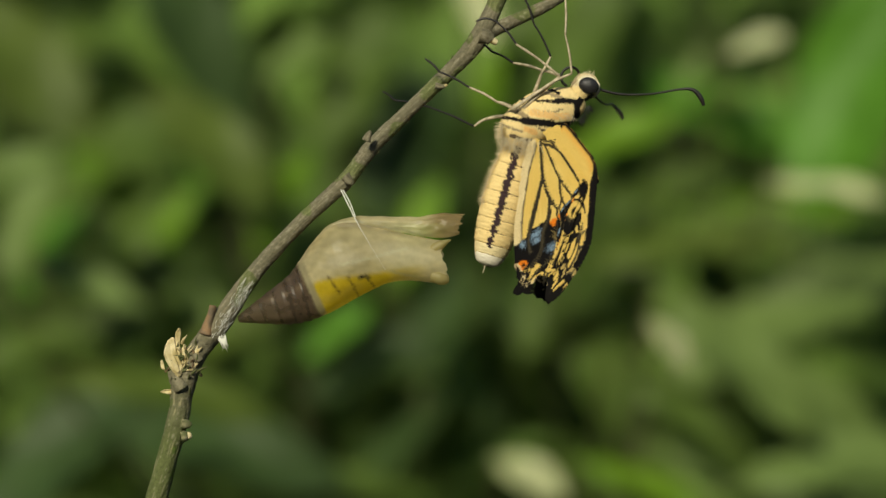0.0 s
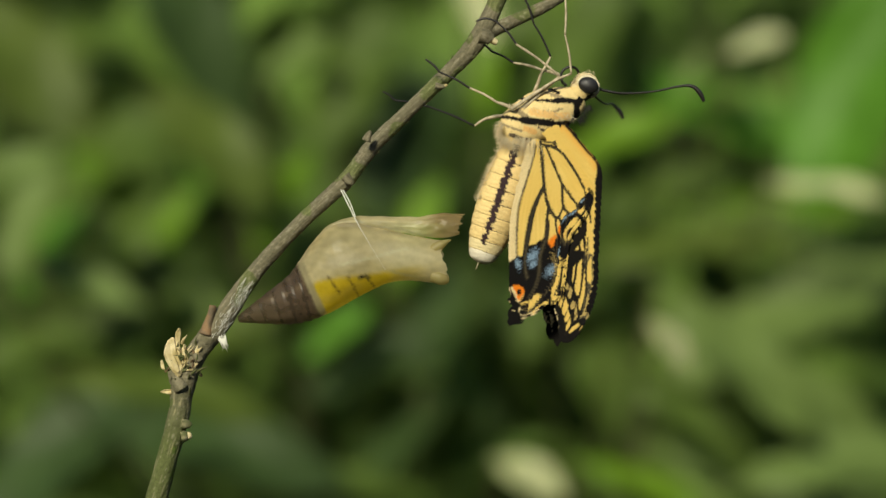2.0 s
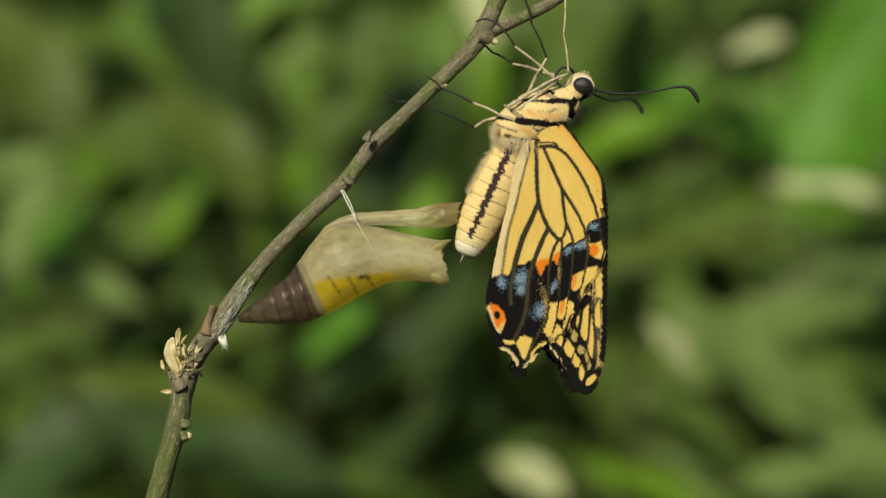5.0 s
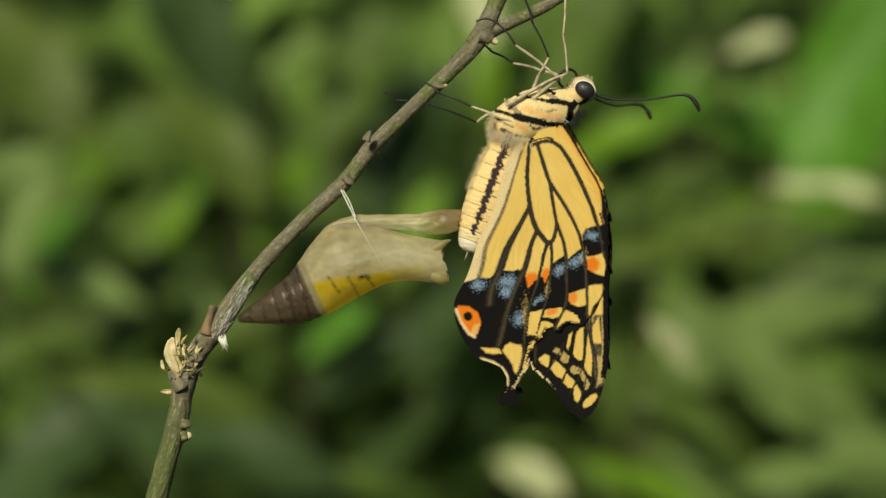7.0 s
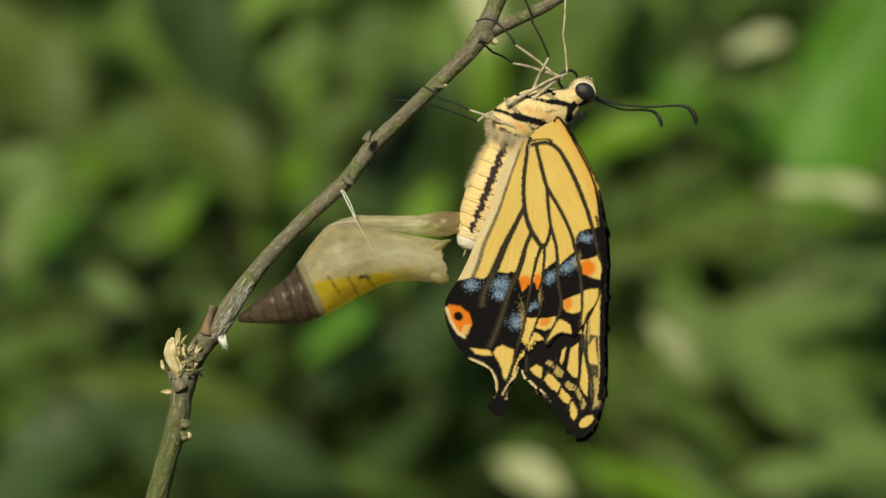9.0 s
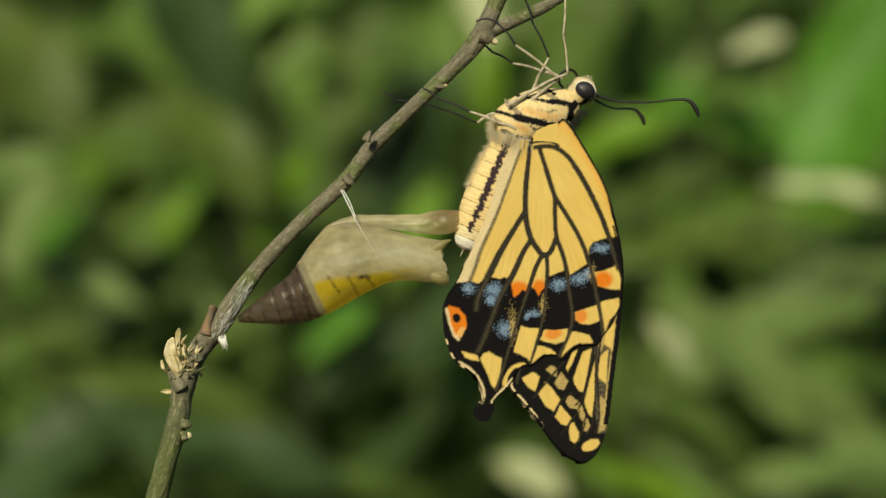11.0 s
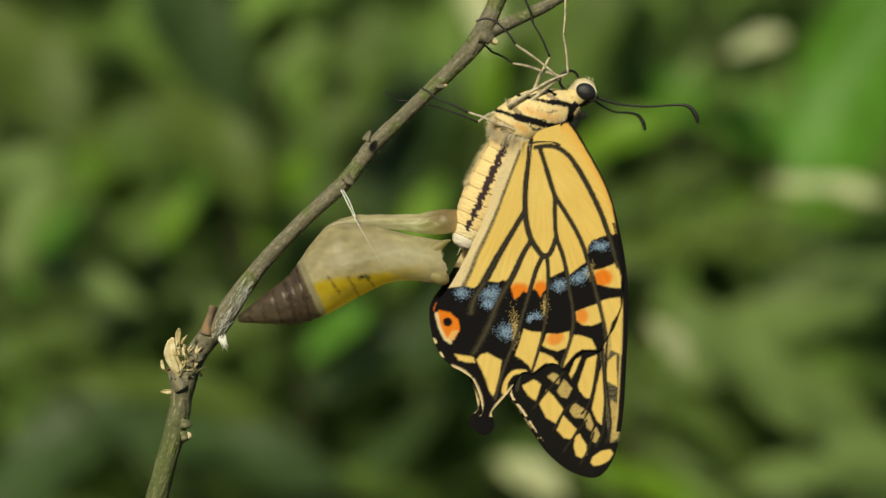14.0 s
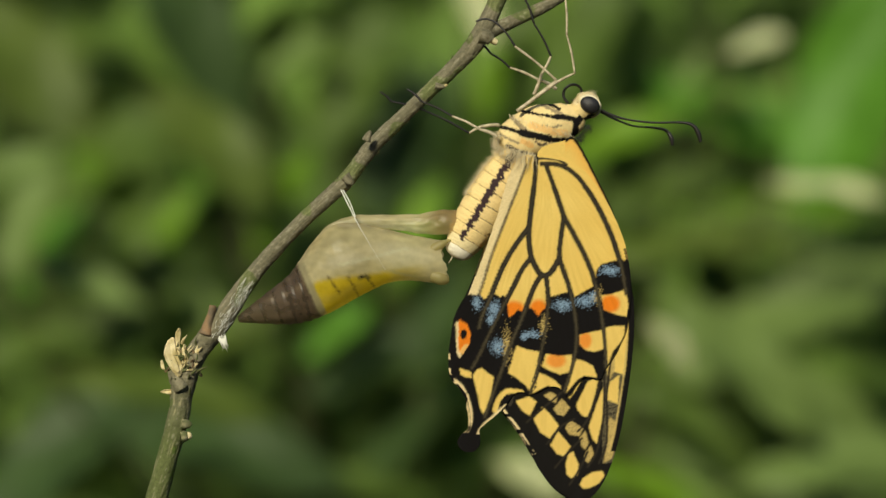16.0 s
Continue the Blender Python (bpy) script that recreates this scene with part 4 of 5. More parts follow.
def fore_pigment(P):
    """Scale colours of the forewing's underside, and how near a vein runs."""
    W = spline_map(FORE_MARKS[REST], FORE_MARKS[16.0])(P)
    d = np.stack([line_distance(W, curve_through(l, 4)) for l in FORE_LINES], 1)
    edge = line_distance(P, curve_through(FORE_EDGE, 4, True))
    inner = np.stack([line_distance(P, curve_through([(985, 300), (1085, 560)], 4)), line_distance(P, curve_through([(958, 260), (940, 520), (915, 690)], 4))], 1)
    rim = line_distance(W, curve_through(FORE_RIM, 6))
    runs = [fore_scales(W, d, edge, inner, rim, k) for k in range(8)]
    return sum(runs) / 8, 0.6 * np.exp(-(np.minimum(d.min(1), inner.min(1)) / 6.0) ** 2)


def fore_scales(W, d, edge, inner, rim, seed):
    """One scattering of the scales."""
    rs = np.random.RandomState(seed)
    n = len(W)
    J = W + rs.normal(0, 0.9, (n, 2))
    c = np.tile(YELLOW, (n, 1))
    low = J[:, 1] > 640 + 0.25 * np.abs(J[:, 0] - 1010)
    c[low] = (0.011, 0.010, 0.009)
    for colour, poly in FORE_SPOTS:
        m = within(J, poly)
        c[m] = colour
        if colour is DULL:
            c[m & (rs.rand(n) < 0.22)] = (0.12, 0.09, 0.045)
    c[low & (c[:, 0] < 0.05) & (W[:, 0] > 1066) & (W[:, 1] < 820) & (rs.rand(n) < 0.30)] = DUSTY
    c[(d + rs.normal(0, 0.6, d.shape) < 1.9).any(1)] = (0.030, 0.025, 0.018)
    ej = edge + rs.normal(0, 0.7, n)
    right = (W[:, 0] > 1000) & (W[:, 1] < 800)
    glow = (np.clip((26 - edge) / 22, 0, 1) * right * (W[:, 1] < 440) * (c[:, 0] > 0.6))[:, None]
    c = c * (1 - 0.75 * glow) + np.array((0.80, 0.43, 0.08)) * 0.75 * glow
    hidden = ~low & (W[:, 0] < 1076) & (W[:, 1] > 470)
    for e in ((915, 690), (950, 690), (985, 672), (1020, 660), (1048, 652), (1070, 645)):
        c[hidden & (line_distance(J, np.array([(975, 320), ((975 + e[0]) / 2 + 12, 490), e], float)) < 5.5)] = (0.014, 0.012, 0.010)
    bars = np.sin((W[:, 1] + 0.35 * (W[:, 0] - 1000)) * 0.062) > 0.45
    c[hidden & bars & (W[:, 1] > 500)] = (0.014, 0.012, 0.010)
    c[hidden & ~bars & (W[:, 1] > 480) & (rs.rand(n) < 0.3) & (c[:, 0] > 0.3)] = DULL
    c[right & (ej < np.interp(W[:, 1], [260, 400, 450, 500, 640, 800], [4, 3, 6, 11, 9, 8]))] = BLACK
    c[right & (np.abs(ej - 11) < 1.3) & (W[:, 1] > 600)] = DULL
    c[(edge < 4.2) & (rim < 9) & (np.sin(W[:, 1] * 0.22) > -0.75) & (W[:, 1] < 850)] = CREAM
    c[(inner < 3.5).any(1)] = VEIN
    return c


def scale_key(root, size, cover=None):
    """Splits a wing into small plates laid in rings round its root, staggered from ring to ring; larger plates where another wing covers it."""
    def key_of(P, size=size):
        r, a = np.hypot(*(P - root).T), np.arctan2(P[:, 0] - root[0], P[:, 1] - root[1])
        ring = np.maximum(r / size, 0.5).astype(int)
        mid = (ring + 0.5) * size
        return ring * 400 + ((a + math.pi) * mid / (size * 1.05) + 0.5 * (ring % 2)).astype(int) % 400

    if cover is None:
        return key_of
    under = [(870, 470), (905, 420), (925, 250), (960, 240), (1062, 440), (1072, 520), (1050, 560), (1000, 590), (940, 630), (915, 640)]
    return lambda P: np.where(within(P, under), key_of(P, cover) + 100000, key_of(P))


def wing_pieces(edge, pigment, root, size, step=2.0, spare=1.03, least=14, cover=None, middle=-30.0):
    """Cuts a wing blade into rigid pieces: small plates that overlap like scales. Gives (centre, mesh, samples, height)."""
    line = curve_through(edge, 6, True)
    closed = np.vstack([line, line[:1]])
    lo, hi = line.min(0) - 2 * step, line.max(0) + 2 * step
    nu, nv = int((hi[0] - lo[0]) / step) + 1, int((hi[1] - lo[1]) / step) + 1
    gu, gv = np.meshgrid(lo[0] + step * np.arange(nu), lo[1] + step * np.arange(nv))
    P = np.stack([gu.ravel(), gv.ravel()], 1)
    ins = within(P, line)
    idx = np.arange(nu * nv).reshape(nv, nu)
    Q = np.stack([idx[:-1, :-1], idx[:-1, 1:], idx[1:, 1:], idx[1:, :-1]], -1).reshape(-1, 4)
    Q = Q[ins[Q].any(1)]
    used = np.unique(Q)
    out = used[~ins[used]]
    P[out] = nearest_on(P[out], closed)
    rim = np.zeros(len(P), bool)
    rim[out] = True
    colour, rise = np.zeros((len(P), 3)), np.zeros(len(P))
    colour[used], rise[used] = pigment(P[used])
    # fine rays of lighter and darker scales along the cells
    way, far = np.arctan2(P[used, 0] - root[0], P[used, 1] - root[1]), np.hypot(*(P[used] - root).T)
    ray = np.array([noise.noise(Vector((a * 42, r * 0.018, 2))) + 0.6 * noise.noise(Vector((a * 130, r * 0.03, 9))) for a, r in zip(way, far)])
    colour[used] *= 1 + ray[:, None] * np.array((0.07, 0.09, 0.13))
    mid = P[Q].mean(1)
    key = scale_key(root, size, cover)(mid)
    for _ in range(3):
        names, count = np.unique(key, return_counts=True)
        for k, n in zip(names, count):
            if n < least:
                near = [q for q in names if abs(q // 400 - k // 400) <= 1 and q != k]
                if not near:
                    continue
                c0 = mid[key == k].mean(0)
                best = min(near, key=lambda q: np.hypot(*(mid[key == q] - c0).T).min() if (key == q).any() else 1e9)
                key[key == k] = best
    result = []
    for k in np.unique(key):
        own = mid[key == k]
        mine = np.zeros(len(P), bool)
        mine[Q[key == k]] = True
        faces = Q[mine[Q].any(1)]
        vs, inv = np.unique(faces, return_inverse=True)
        c0 = own.mean(0)
        L = (P[vs] - c0) * spare
        rel = np.stack([L[:, 0] * U, -0.000006 * rise[vs], -L[:, 1] * U], 1)
        me = mesh_from("wing_cell", rel, inv.reshape(-1, 4)[:, ::-1], M_WING, colour[vs])
        across = math.atan2(c0[0] - 955, c0[1] - 240) * math.hypot(c0[0] - 955, c0[1] - 240)
        over = 0.0012 * float(np.hypot(*(c0 - root))) + 0.0006 * abs(across - middle)
        anchor, along = c0, None
        own_rim = P[mine & rim]
        if len(own_rim):
            anchor = own_rim.mean(0)
        if len(own_rim) >= 3:
            spread, axes = np.linalg.eigh(np.cov((own_rim - anchor).T))
            if spread[0] < 0.12 * spread[1]:
                along = axes[:, 1] * 5.0
            else:
                anchor = c0
        result.append((c0, me, own[::max(1, len(own) // 16)], over, anchor, along))
    return result


HIND_ROOT, FORE_ROOT = np.array((950.0, 245.0)), np.array((965.0, 232.0))
HIND = wing_pieces(HIND_EDGE, hind_pigment, HIND_ROOT, 6.6, step=1.5, least=9)
FORE = wing_pieces(FORE_EDGE, fore_pigment, FORE_ROOT, 6.6, step=1.5, least=9, cover=22.0, middle=-150.0)
HIND_BACK = wing_pieces(HIND_EDGE, upper_pigment, HIND_ROOT, 22.0, step=3.0)
FORE_BACK = wing_pieces(FORE_EDGE, fore_pigment, FORE_ROOT, 24.0, step=3.0)


# ---------------------------------------------------------------- the butterfly's body
BODY_U, BODY_V = 949.0, 264.0
# seconds, a mark on the thorax, the eye
BODY_MARKS = [(0.0, 956, 240, 1038, 152), (0.5, 954, 240, 1038, 152), (1.0, 954, 240, 1037, 152), (1.5, 956, 239, 1037, 150), (2.0, 955, 239, 1037, 152), (2.5, 945, 233, 1037, 159),
              (3.0, 949, 239, 1032, 150), (3.5, 948, 239, 1031, 150), (4.0, 948, 239, 1029, 152), (5.2, 946, 240, 1028, 152), (6.5, 945, 240, 1026, 153), (7.0, 939, 236, 1029, 161), (7.5, 945, 240, 1027, 155)]
BODY_MARKS_LATER = [(8.0, 945, 240, 1027, 155), (8.5, 945, 240, 1027, 155), (9.0, 937, 236, 1027, 165), (10.2, 940, 237, 1028, 163), (11.5, 940, 237, 1029, 162), (12.0, 945, 242, 1029, 159), (12.5, 946, 242, 1029, 159),
                    (13.0, 945, 242, 1028, 159), (13.5, 945, 242, 1029, 159), (14.0, 939, 237, 1027, 167), (14.5, 985, 253, 1072, 175), (15.0, 949, 265, 1041, 188), (15.5, 949, 265, 1041, 187), (16.0, 949, 264, 1041, 185)]
EYE_REF = (1041.0, 185.0)


def two_point(a0, b0, a1, b1, d):
    """The pose that carries the plan line a0-b0 to start at a1 and point to b1; parts are built round a0."""
    phi = math.atan2(b1[1] - a1[1], b1[0] - a1[0]) - math.atan2(b0[1] - a0[1], b0[0] - a0[0])
    return Matrix.Translation(spot(a1[0], a1[1], d)) @ Matrix.Rotation(phi, 4, "Y")


def body_pose(t):
    q = at_time(BODY_MARKS + BODY_MARKS_LATER, t)
    return two_point((BODY_U, BODY_V), EYE_REF, q[:2], q[2:], 0)


def carried_point(t, u, v):
    """Where a plan point of the body's reference pose lies at t."""
    p = body_pose(t) @ (spot(u, v) - spot(BODY_U, BODY_V))
    return 784 + p.x / U, 441 - (p.z - EYE_Z) / U


def body_form(stations, sides=56, n=10, flat=0.9, paint=None, base=YELLOW, seams=0.0, origin=None, lumps=0.04):
    """A closed body of ellipse sections along plan points: (u, v, half width)."""
    S = curve_through(stations, n)
    o = origin or Vector((0, 0, 0))
    V, F, UV = [], [], []
    k = len(S)
    for i, (u, v, h) in enumerate(S):
        a, b = S[max(i - 1, 0)], S[min(i + 1, k - 1)]
        t = np.array((b[0] - a[0], b[1] - a[1]))
        t /= np.hypot(*t)
        nx, ny = -t[1], t[0]
        for j in range(sides):
            w = 2 * math.pi * j / sides
            g = max(h, 0.3) * (1 + lumps * noise.noise(Vector((i * 2.5 / n, math.cos(w) * 2, math.sin(w) * 2))))
            pu, pv = u + nx * g * math.cos(w), v + ny * g * math.cos(w)
            d = -g * flat * math.sin(w) * U * 1000
            V.append(spot(pu, pv, d) - o)
            UV.append((pu, pv, d))
        if i:
            for j in range(sides):
                q, r = (i - 1) * sides + j, (i - 1) * sides + (j + 1) % sides
                F.append((q, r, r + sides, q + sides))
    F += [tuple(range(sides))[::-1], tuple(range((k - 1) * sides, k * sides))]
    UV = np.array(UV)
    c = np.tile(base, (len(V), 1))
    if paint:
        rs = np.random.RandomState(1)
        P = UV[:, :2] + rs.normal(0, 0.8, (len(V), 2))
        for colour, width, line in paint:
            c[line_distance(P, curve_through(line, 5)) < width] = colour
    return V, F, c


def hairs(name, spots, length, spread, count, lean, mat, parent, seed, origin, thick=0.32, depth=2.5):
    """A tuft of fine hairs; spots are plan points (u, v)."""
    rnd = random.Random(seed)
    c = curve_through(spots, 8)
    bits = []
    for i in range(count):
        u, v = c[rnd.randrange(len(c))]
        u, v = u + rnd.uniform(-4, 4), v + rnd.uniform(-4, 4)
        d = rnd.uniform(-depth, depth)
        L = length * rnd.uniform(0.6, 1.2)
        a = radians(lean + rnd.gauss(0, spread))
        e = (u + L * math.cos(a), v + L * math.sin(a))
        mid = ((u + e[0]) / 2 + rnd.uniform(-2, 2), (v + e[1]) / 2 + rnd.uniform(-1, 2))
        p = [spot(u, v, d) - origin, spot(*mid, d - 0.2) - origin, spot(*e, d - 0.1) - origin]
        bits.append(tube(p, [thick * U, thick * 0.8 * U, 0.12 * U], 3, cap=False))
    return part(name, mesh_from(name, *joined(*bits), mat), parent)


def fur_coat(name, V, c, count, length, along, mat, parent, seed, thick=0.5):
    """Short hairs all over a body form, coloured as the skin under them."""
    rnd = random.Random(seed)
    mid = sum((Vector(v) for v in V), Vector()) / len(V)
    HV, HF, HC = [], [], []
    for _ in range(count):
        k = rnd.randrange(len(V))
        p = Vector(V[k])
        out = (p - mid).normalized()
        way = (along + out * 0.22 + Vector((rnd.gauss(0, 0.25), rnd.gauss(0, 0.25), rnd.gauss(0, 0.25)))).normalized()
        L = length * U * rnd.uniform(0.5, 1.2)
        cr = way.cross(out).normalized() * (thick * U)
        ot = out * (thick * U)
        o = len(HV)
        HV += [p + cr, p - cr, p + ot, p + way * (0.6 * L) + cr * 0.6, p + way * (0.6 * L) - cr * 0.6, p + way * (0.6 * L) + ot * 0.6, p + way * L - out * (0.12 * L)]
        HF += [(o, o + 2, o + 5, o + 3), (o + 2, o + 1, o + 4, o + 5), (o + 1, o, o + 3, o + 4), (o + 3, o + 5, o + 6), (o + 5, o + 4, o + 6), (o + 4, o + 3, o + 6)]
        HC += [c[k] * rnd.uniform(0.8, 1.25)] * 7
    return part(name, mesh_from(name, HV, HF, mat, np.clip(np.array(HC), 0, 0.9)), parent)


butterfly = tagged(new("butterfly"), "newly emerged yellow and black swallowtail butterfly hanging from the twig", "butterfly")
BODY_AT = spot(BODY_U, BODY_V)
butterfly.matrix_world = Matrix.Translation(BODY_AT)
FURY = (0.79, 0.62, 0.29)


def build_body():
    soft, brown = (0.32, 0.25, 0.14), (0.12, 0.09, 0.06)
    paint = [(soft, 4.0, [(903, 204), (918, 220), (936, 236)]), (soft, 3.0, [(960, 186), (980, 196), (998, 204)]), (brown, 1.8, [(940, 178), (956, 170), (978, 175), (1002, 184)]),
             (BLACK, 3.2, [(872, 222), (890, 226), (910, 231), (925, 236)]), (BLACK, 6.4, [(922, 235), (940, 239), (960, 243), (972, 246)]), (BLACK, 4.6, [(966, 245), (985, 248), (1006, 249)]),
             (BLACK, 2.6, [(914, 194), (935, 199), (960, 204), (985, 207)]), (BLACK, 4.8, [(982, 207), (1000, 208), (1018, 212)]), (BLACK, 3.0, [(952, 177), (968, 182), (990, 193)]),
             (BLACK, 6.0, [(1030, 206), (1020, 220), (1018, 236), (1010, 250)]), (brown, 2.4, [(950, 252), (957, 257), (966, 255)]), (brown, 3.6, [(898, 258), (915, 267), (935, 273), (955, 276)]),
             (soft, 2.0, [(885, 238), (900, 246), (918, 254)]), (soft, 1.6, [(960, 222), (975, 226), (992, 222)]), ((0.80, 0.50, 0.18), 5.0, [(925, 250), (940, 258)]), ((0.80, 0.52, 0.20), 6.0, [(940, 222), (975, 232), (1000, 236)])]
    V, F, c = body_form([(882, 258, 3), (886, 256, 18), (898, 252, 31), (925, 242, 41), (958, 230, 45), (988, 219, 37), (1012, 211, 29), (1028, 204, 19), (1034, 202, 4)], paint=paint, base=FURY, origin=BODY_AT, sides=128, n=22)
    thorax = part("thorax", mesh_from("thorax", V, F, M_FUR, c), butterfly, "furry yellow with black stripes")
    fur_coat("fur", V, c, 2600, 5, Vector((-0.8, 0, -0.5)), M_FUR, thorax, 31, 0.26)
    V, F, c = body_form([(1008, 208, 4), (1014, 204, 14), (1028, 195, 20), (1042, 185, 24), (1054, 177, 15), (1059, 174, 3)], paint=[(VEIN, 4, [(1012, 212), (1030, 214), (1048, 204)]), ((0.75, 0.62, 0.36), 6, [(1020, 180), (1036, 164), (1056, 170)])], base=FURY, origin=BODY_AT, flat=1.05, sides=80, n=14)
    head = part("head", mesh_from("head", V, F, M_FUR, c), butterfly)
    fur_coat("fur", V, c, 1300, 4.5, Vector((-0.6, 0, -0.1)), M_FUR, head, 32)
    # eyes with their pale rims, one on each side
    for side in (-1, 1):
        V, F = [], []
        o = spot(1044, 186, side * 1.55) - BODY_AT
        bm = bmesh.new()
        bmesh.ops.create_uvsphere(bm, u_segments=28, v_segments=18, radius=1)
        bmesh.ops.scale(bm, vec=(18 * U, 10 * U, 14.5 * U), verts=bm.verts)
        bmesh.ops.rotate(bm, matrix=Matrix.Rotation(radians(25), 3, "Y"), verts=bm.verts)
        bmesh.ops.translate(bm, vec=o, verts=bm.verts)
        me = bpy.data.meshes.new("eye")
        bm.to_mesh(me)
        bm.free()
        me.materials.append(M_EYE)
        me.shade_smooth()
        eye = part("eye", me, head, "large glossy black compound eye")
        ring = [spot(1044 + 19 * math.cos(a) * math.cos(0.44) - 15.5 * math.sin(a) * math.sin(0.44), 186 + 19 * math.cos(a) * math.sin(0.44) + 15.5 * math.sin(a) * math.cos(0.44), side * 1.3) - BODY_AT for a in np.linspace(0, 2 * math.pi, 40)]
        V, F = tube(ring, [(1.3 + 1.2 * math.cos(a - 4.0)) * U for a in np.linspace(0, 2 * math.pi, 40)], 8, cap=False)
        part("eye_rim", mesh_from("eye_rim", V, F, M_RIM), eye)
    V, F = plan_tube([(1046, 206), (1056, 196), (1062, 184)], [5, 6, 3], [-0.5, -0.6, -0.5], origin=BODY_AT, rough=0.3)
    part("palp", mesh_from("palp", V, F, M_FUR, np.tile((0.60, 0.5, 0.3), (len(V), 1))), head)
    hairs("neck_fur", [(1040, 222), (1030, 235), (1022, 246)], 12, 30, 160, 70, M_CHITIN, butterfly, 5, BODY_AT, depth=2.0)
    hairs("thorax_fur", [(905, 205), (940, 215), (985, 232), (1010, 236)], 11, 25, 300, 60, M_HAIR, butterfly, 1, BODY_AT, depth=3.4)
    hairs("thorax_fur", [(885, 235), (882, 255), (900, 275), (930, 280)], 15, 22, 420, 140, M_HAIR, butterfly, 2, BODY_AT, depth=3.2)
    hairs("wing_root_fur", [(885, 262), (905, 268), (925, 272), (945, 274)], 16, 22, 260, 110, M_HAIR, butterfly, 9, BODY_AT, depth=4.4)
    hairs("wing_root_fur", [(908, 262), (922, 268), (936, 272), (946, 276)], 30, 14, 420, 104, M_HAIR, butterfly, 23, BODY_AT, depth=5.0)
    hairs("head_fur", [(1022, 182), (1030, 174), (1042, 165), (1054, 166)], 4, 30, 110, -70, M_HAIR, head, 3, BODY_AT, depth=1.6)
    # the coiled tongue
    coil = [(1015 + r * math.cos(radians(a)), 167 + r * math.sin(radians(a))) for a, r in ((120, 18), (150, 18), (180, 18), (215, 17.5), (250, 17), (285, 17), (320, 16), (360, 14), (410, 12), (470, 11))]
    V, F = plan_tube(coil, [2.4] * 8 + [2.0, 1.2], [-0.4] * 6 + [0.0, 0.4, 0.6, 0.6], n=6, sides=8, origin=BODY_AT)
    part("proboscis", mesh_from("proboscis", V, F, M_CHITIN), head, "thin coiled black tongue")


build_body()
ABD_ROOT, ABD_TIP = (918.0, 268.0), (804.0, 454.0)


def build_abdomen():
    """The abdomen is built round its root, in rings that overlap."""
    o = spot(*ABD_ROOT)
    ax = np.array(ABD_TIP) - np.array(ABD_ROOT)
    L = np.hypot(*ax)
    ax /= L
    across = np.array((-ax[1], ax[0]))
    ends = [0, 36, 62, 88, 113, 137, 160, 182, 200, L + 2]
    prof = lambda s: np.interp(s, [0, 15, 50, 100, 140, 175, 200, 214, L + 3], [26, 31, 37, 40, 39, 34, 27, 21, 5])
    first = None
    for k in range(len(ends) - 1):
        s0, s1 = ends[k], ends[k + 1]
        st = []
        for f in (-0.12, 0.0, 0.35, 0.75, 0.96, 1.02):
            s = s0 + (s1 - s0) * f
            h = prof(np.clip(s, 0, L + 3)) * (0.93 if f < 0 else 1.0 + 0.035 * math.sin(math.pi * np.clip(f, 0, 1)) - (0.06 if f > 1 else 0))
            p = np.array(ABD_ROOT) + ax * s
            st.append((p[0], p[1], h))
        base = (0.80, 0.61, 0.27) if k < 7 else (0.79, 0.66, 0.36) if k < 8 else (0.80, 0.74, 0.58)
        V, F, c = body_form(st, sides=96, n=5, flat=0.92, base=base, origin=o, lumps=0.03)
        # the dark side stripe, and thin dark seams between the rings
        P = np.array([(784 + (v.x + o.x) / U, 441 - (v.z + o.z - EYE_Z) / U) for v in V]) - np.array(ABD_ROOT)
        al, ac = P @ ax, P @ across
        rs = np.random.RandomState(k)
        j = rs.normal(0, 1.0, len(V))
        seam = np.abs(al - s1 + 0.8 * j)
        c[(seam < 1.6) & (ac > 8)] = (0.58, 0.43, 0.19)
        c[(seam < 1.0) & (ac <= 8)] = (0.24, 0.17, 0.09)
        sway = 1.2 * np.sin(al * 0.24) + 0.9 * np.sin(al * 0.61 + 1.0)
        c[(np.abs(ac - 6 + sway + 1.3 * j) < 6.0 - 1.2 * (k > 5) + 0.9 * np.sin(al * 0.37)) & (al > 2) & (al < 188)] = (0.045, 0.028, 0.030)
        coat = (V, c)
        ob = part("abdomen" if k == 0 else "segment", mesh_from("abdomen", V, F, M_FUR, c), butterfly if k == 0 else first, "cream abdomen with a dark side stripe" if k == 0 else "")
        first = first or ob
        if k < 8:
            fur_coat("fur", V, c, 260 - 25 * k, 5, Vector((-0.4, 0, -0.8)), M_FUR, first, 50 + k, 0.4)
    e0 = np.array(ABD_ROOT) + ax * 5 + across * 28
    e1 = np.array(ABD_ROOT) + ax * 110 + across * 36
    hairs("abdomen_fur", [tuple(e0), tuple((e0 + e1) / 2 + across * 4), tuple(e1)], 10, 25, 420, 160, M_HAIR, first, 7, o, depth=1.6)
    e0 = np.array(ABD_ROOT) + ax * 0 + across * 25
    hairs("abdomen_fur", [tuple(e0), tuple(e0 - across * 20 + ax * 6), tuple(e0 - across * 45 + ax * 2)], 14, 20, 300, 120, M_HAIR, first, 8, o, depth=3.0)
    V, F = plan_tube([(802, 452), (797, 460), (793, 466)], [1.4, 1.0, 0.5], [-0.5] * 3, n=3, sides=5, origin=o)
    part("claspers", mesh_from("claspers", V, F, M_LEG), first)
    return first


ABDOMEN = build_abdomen()
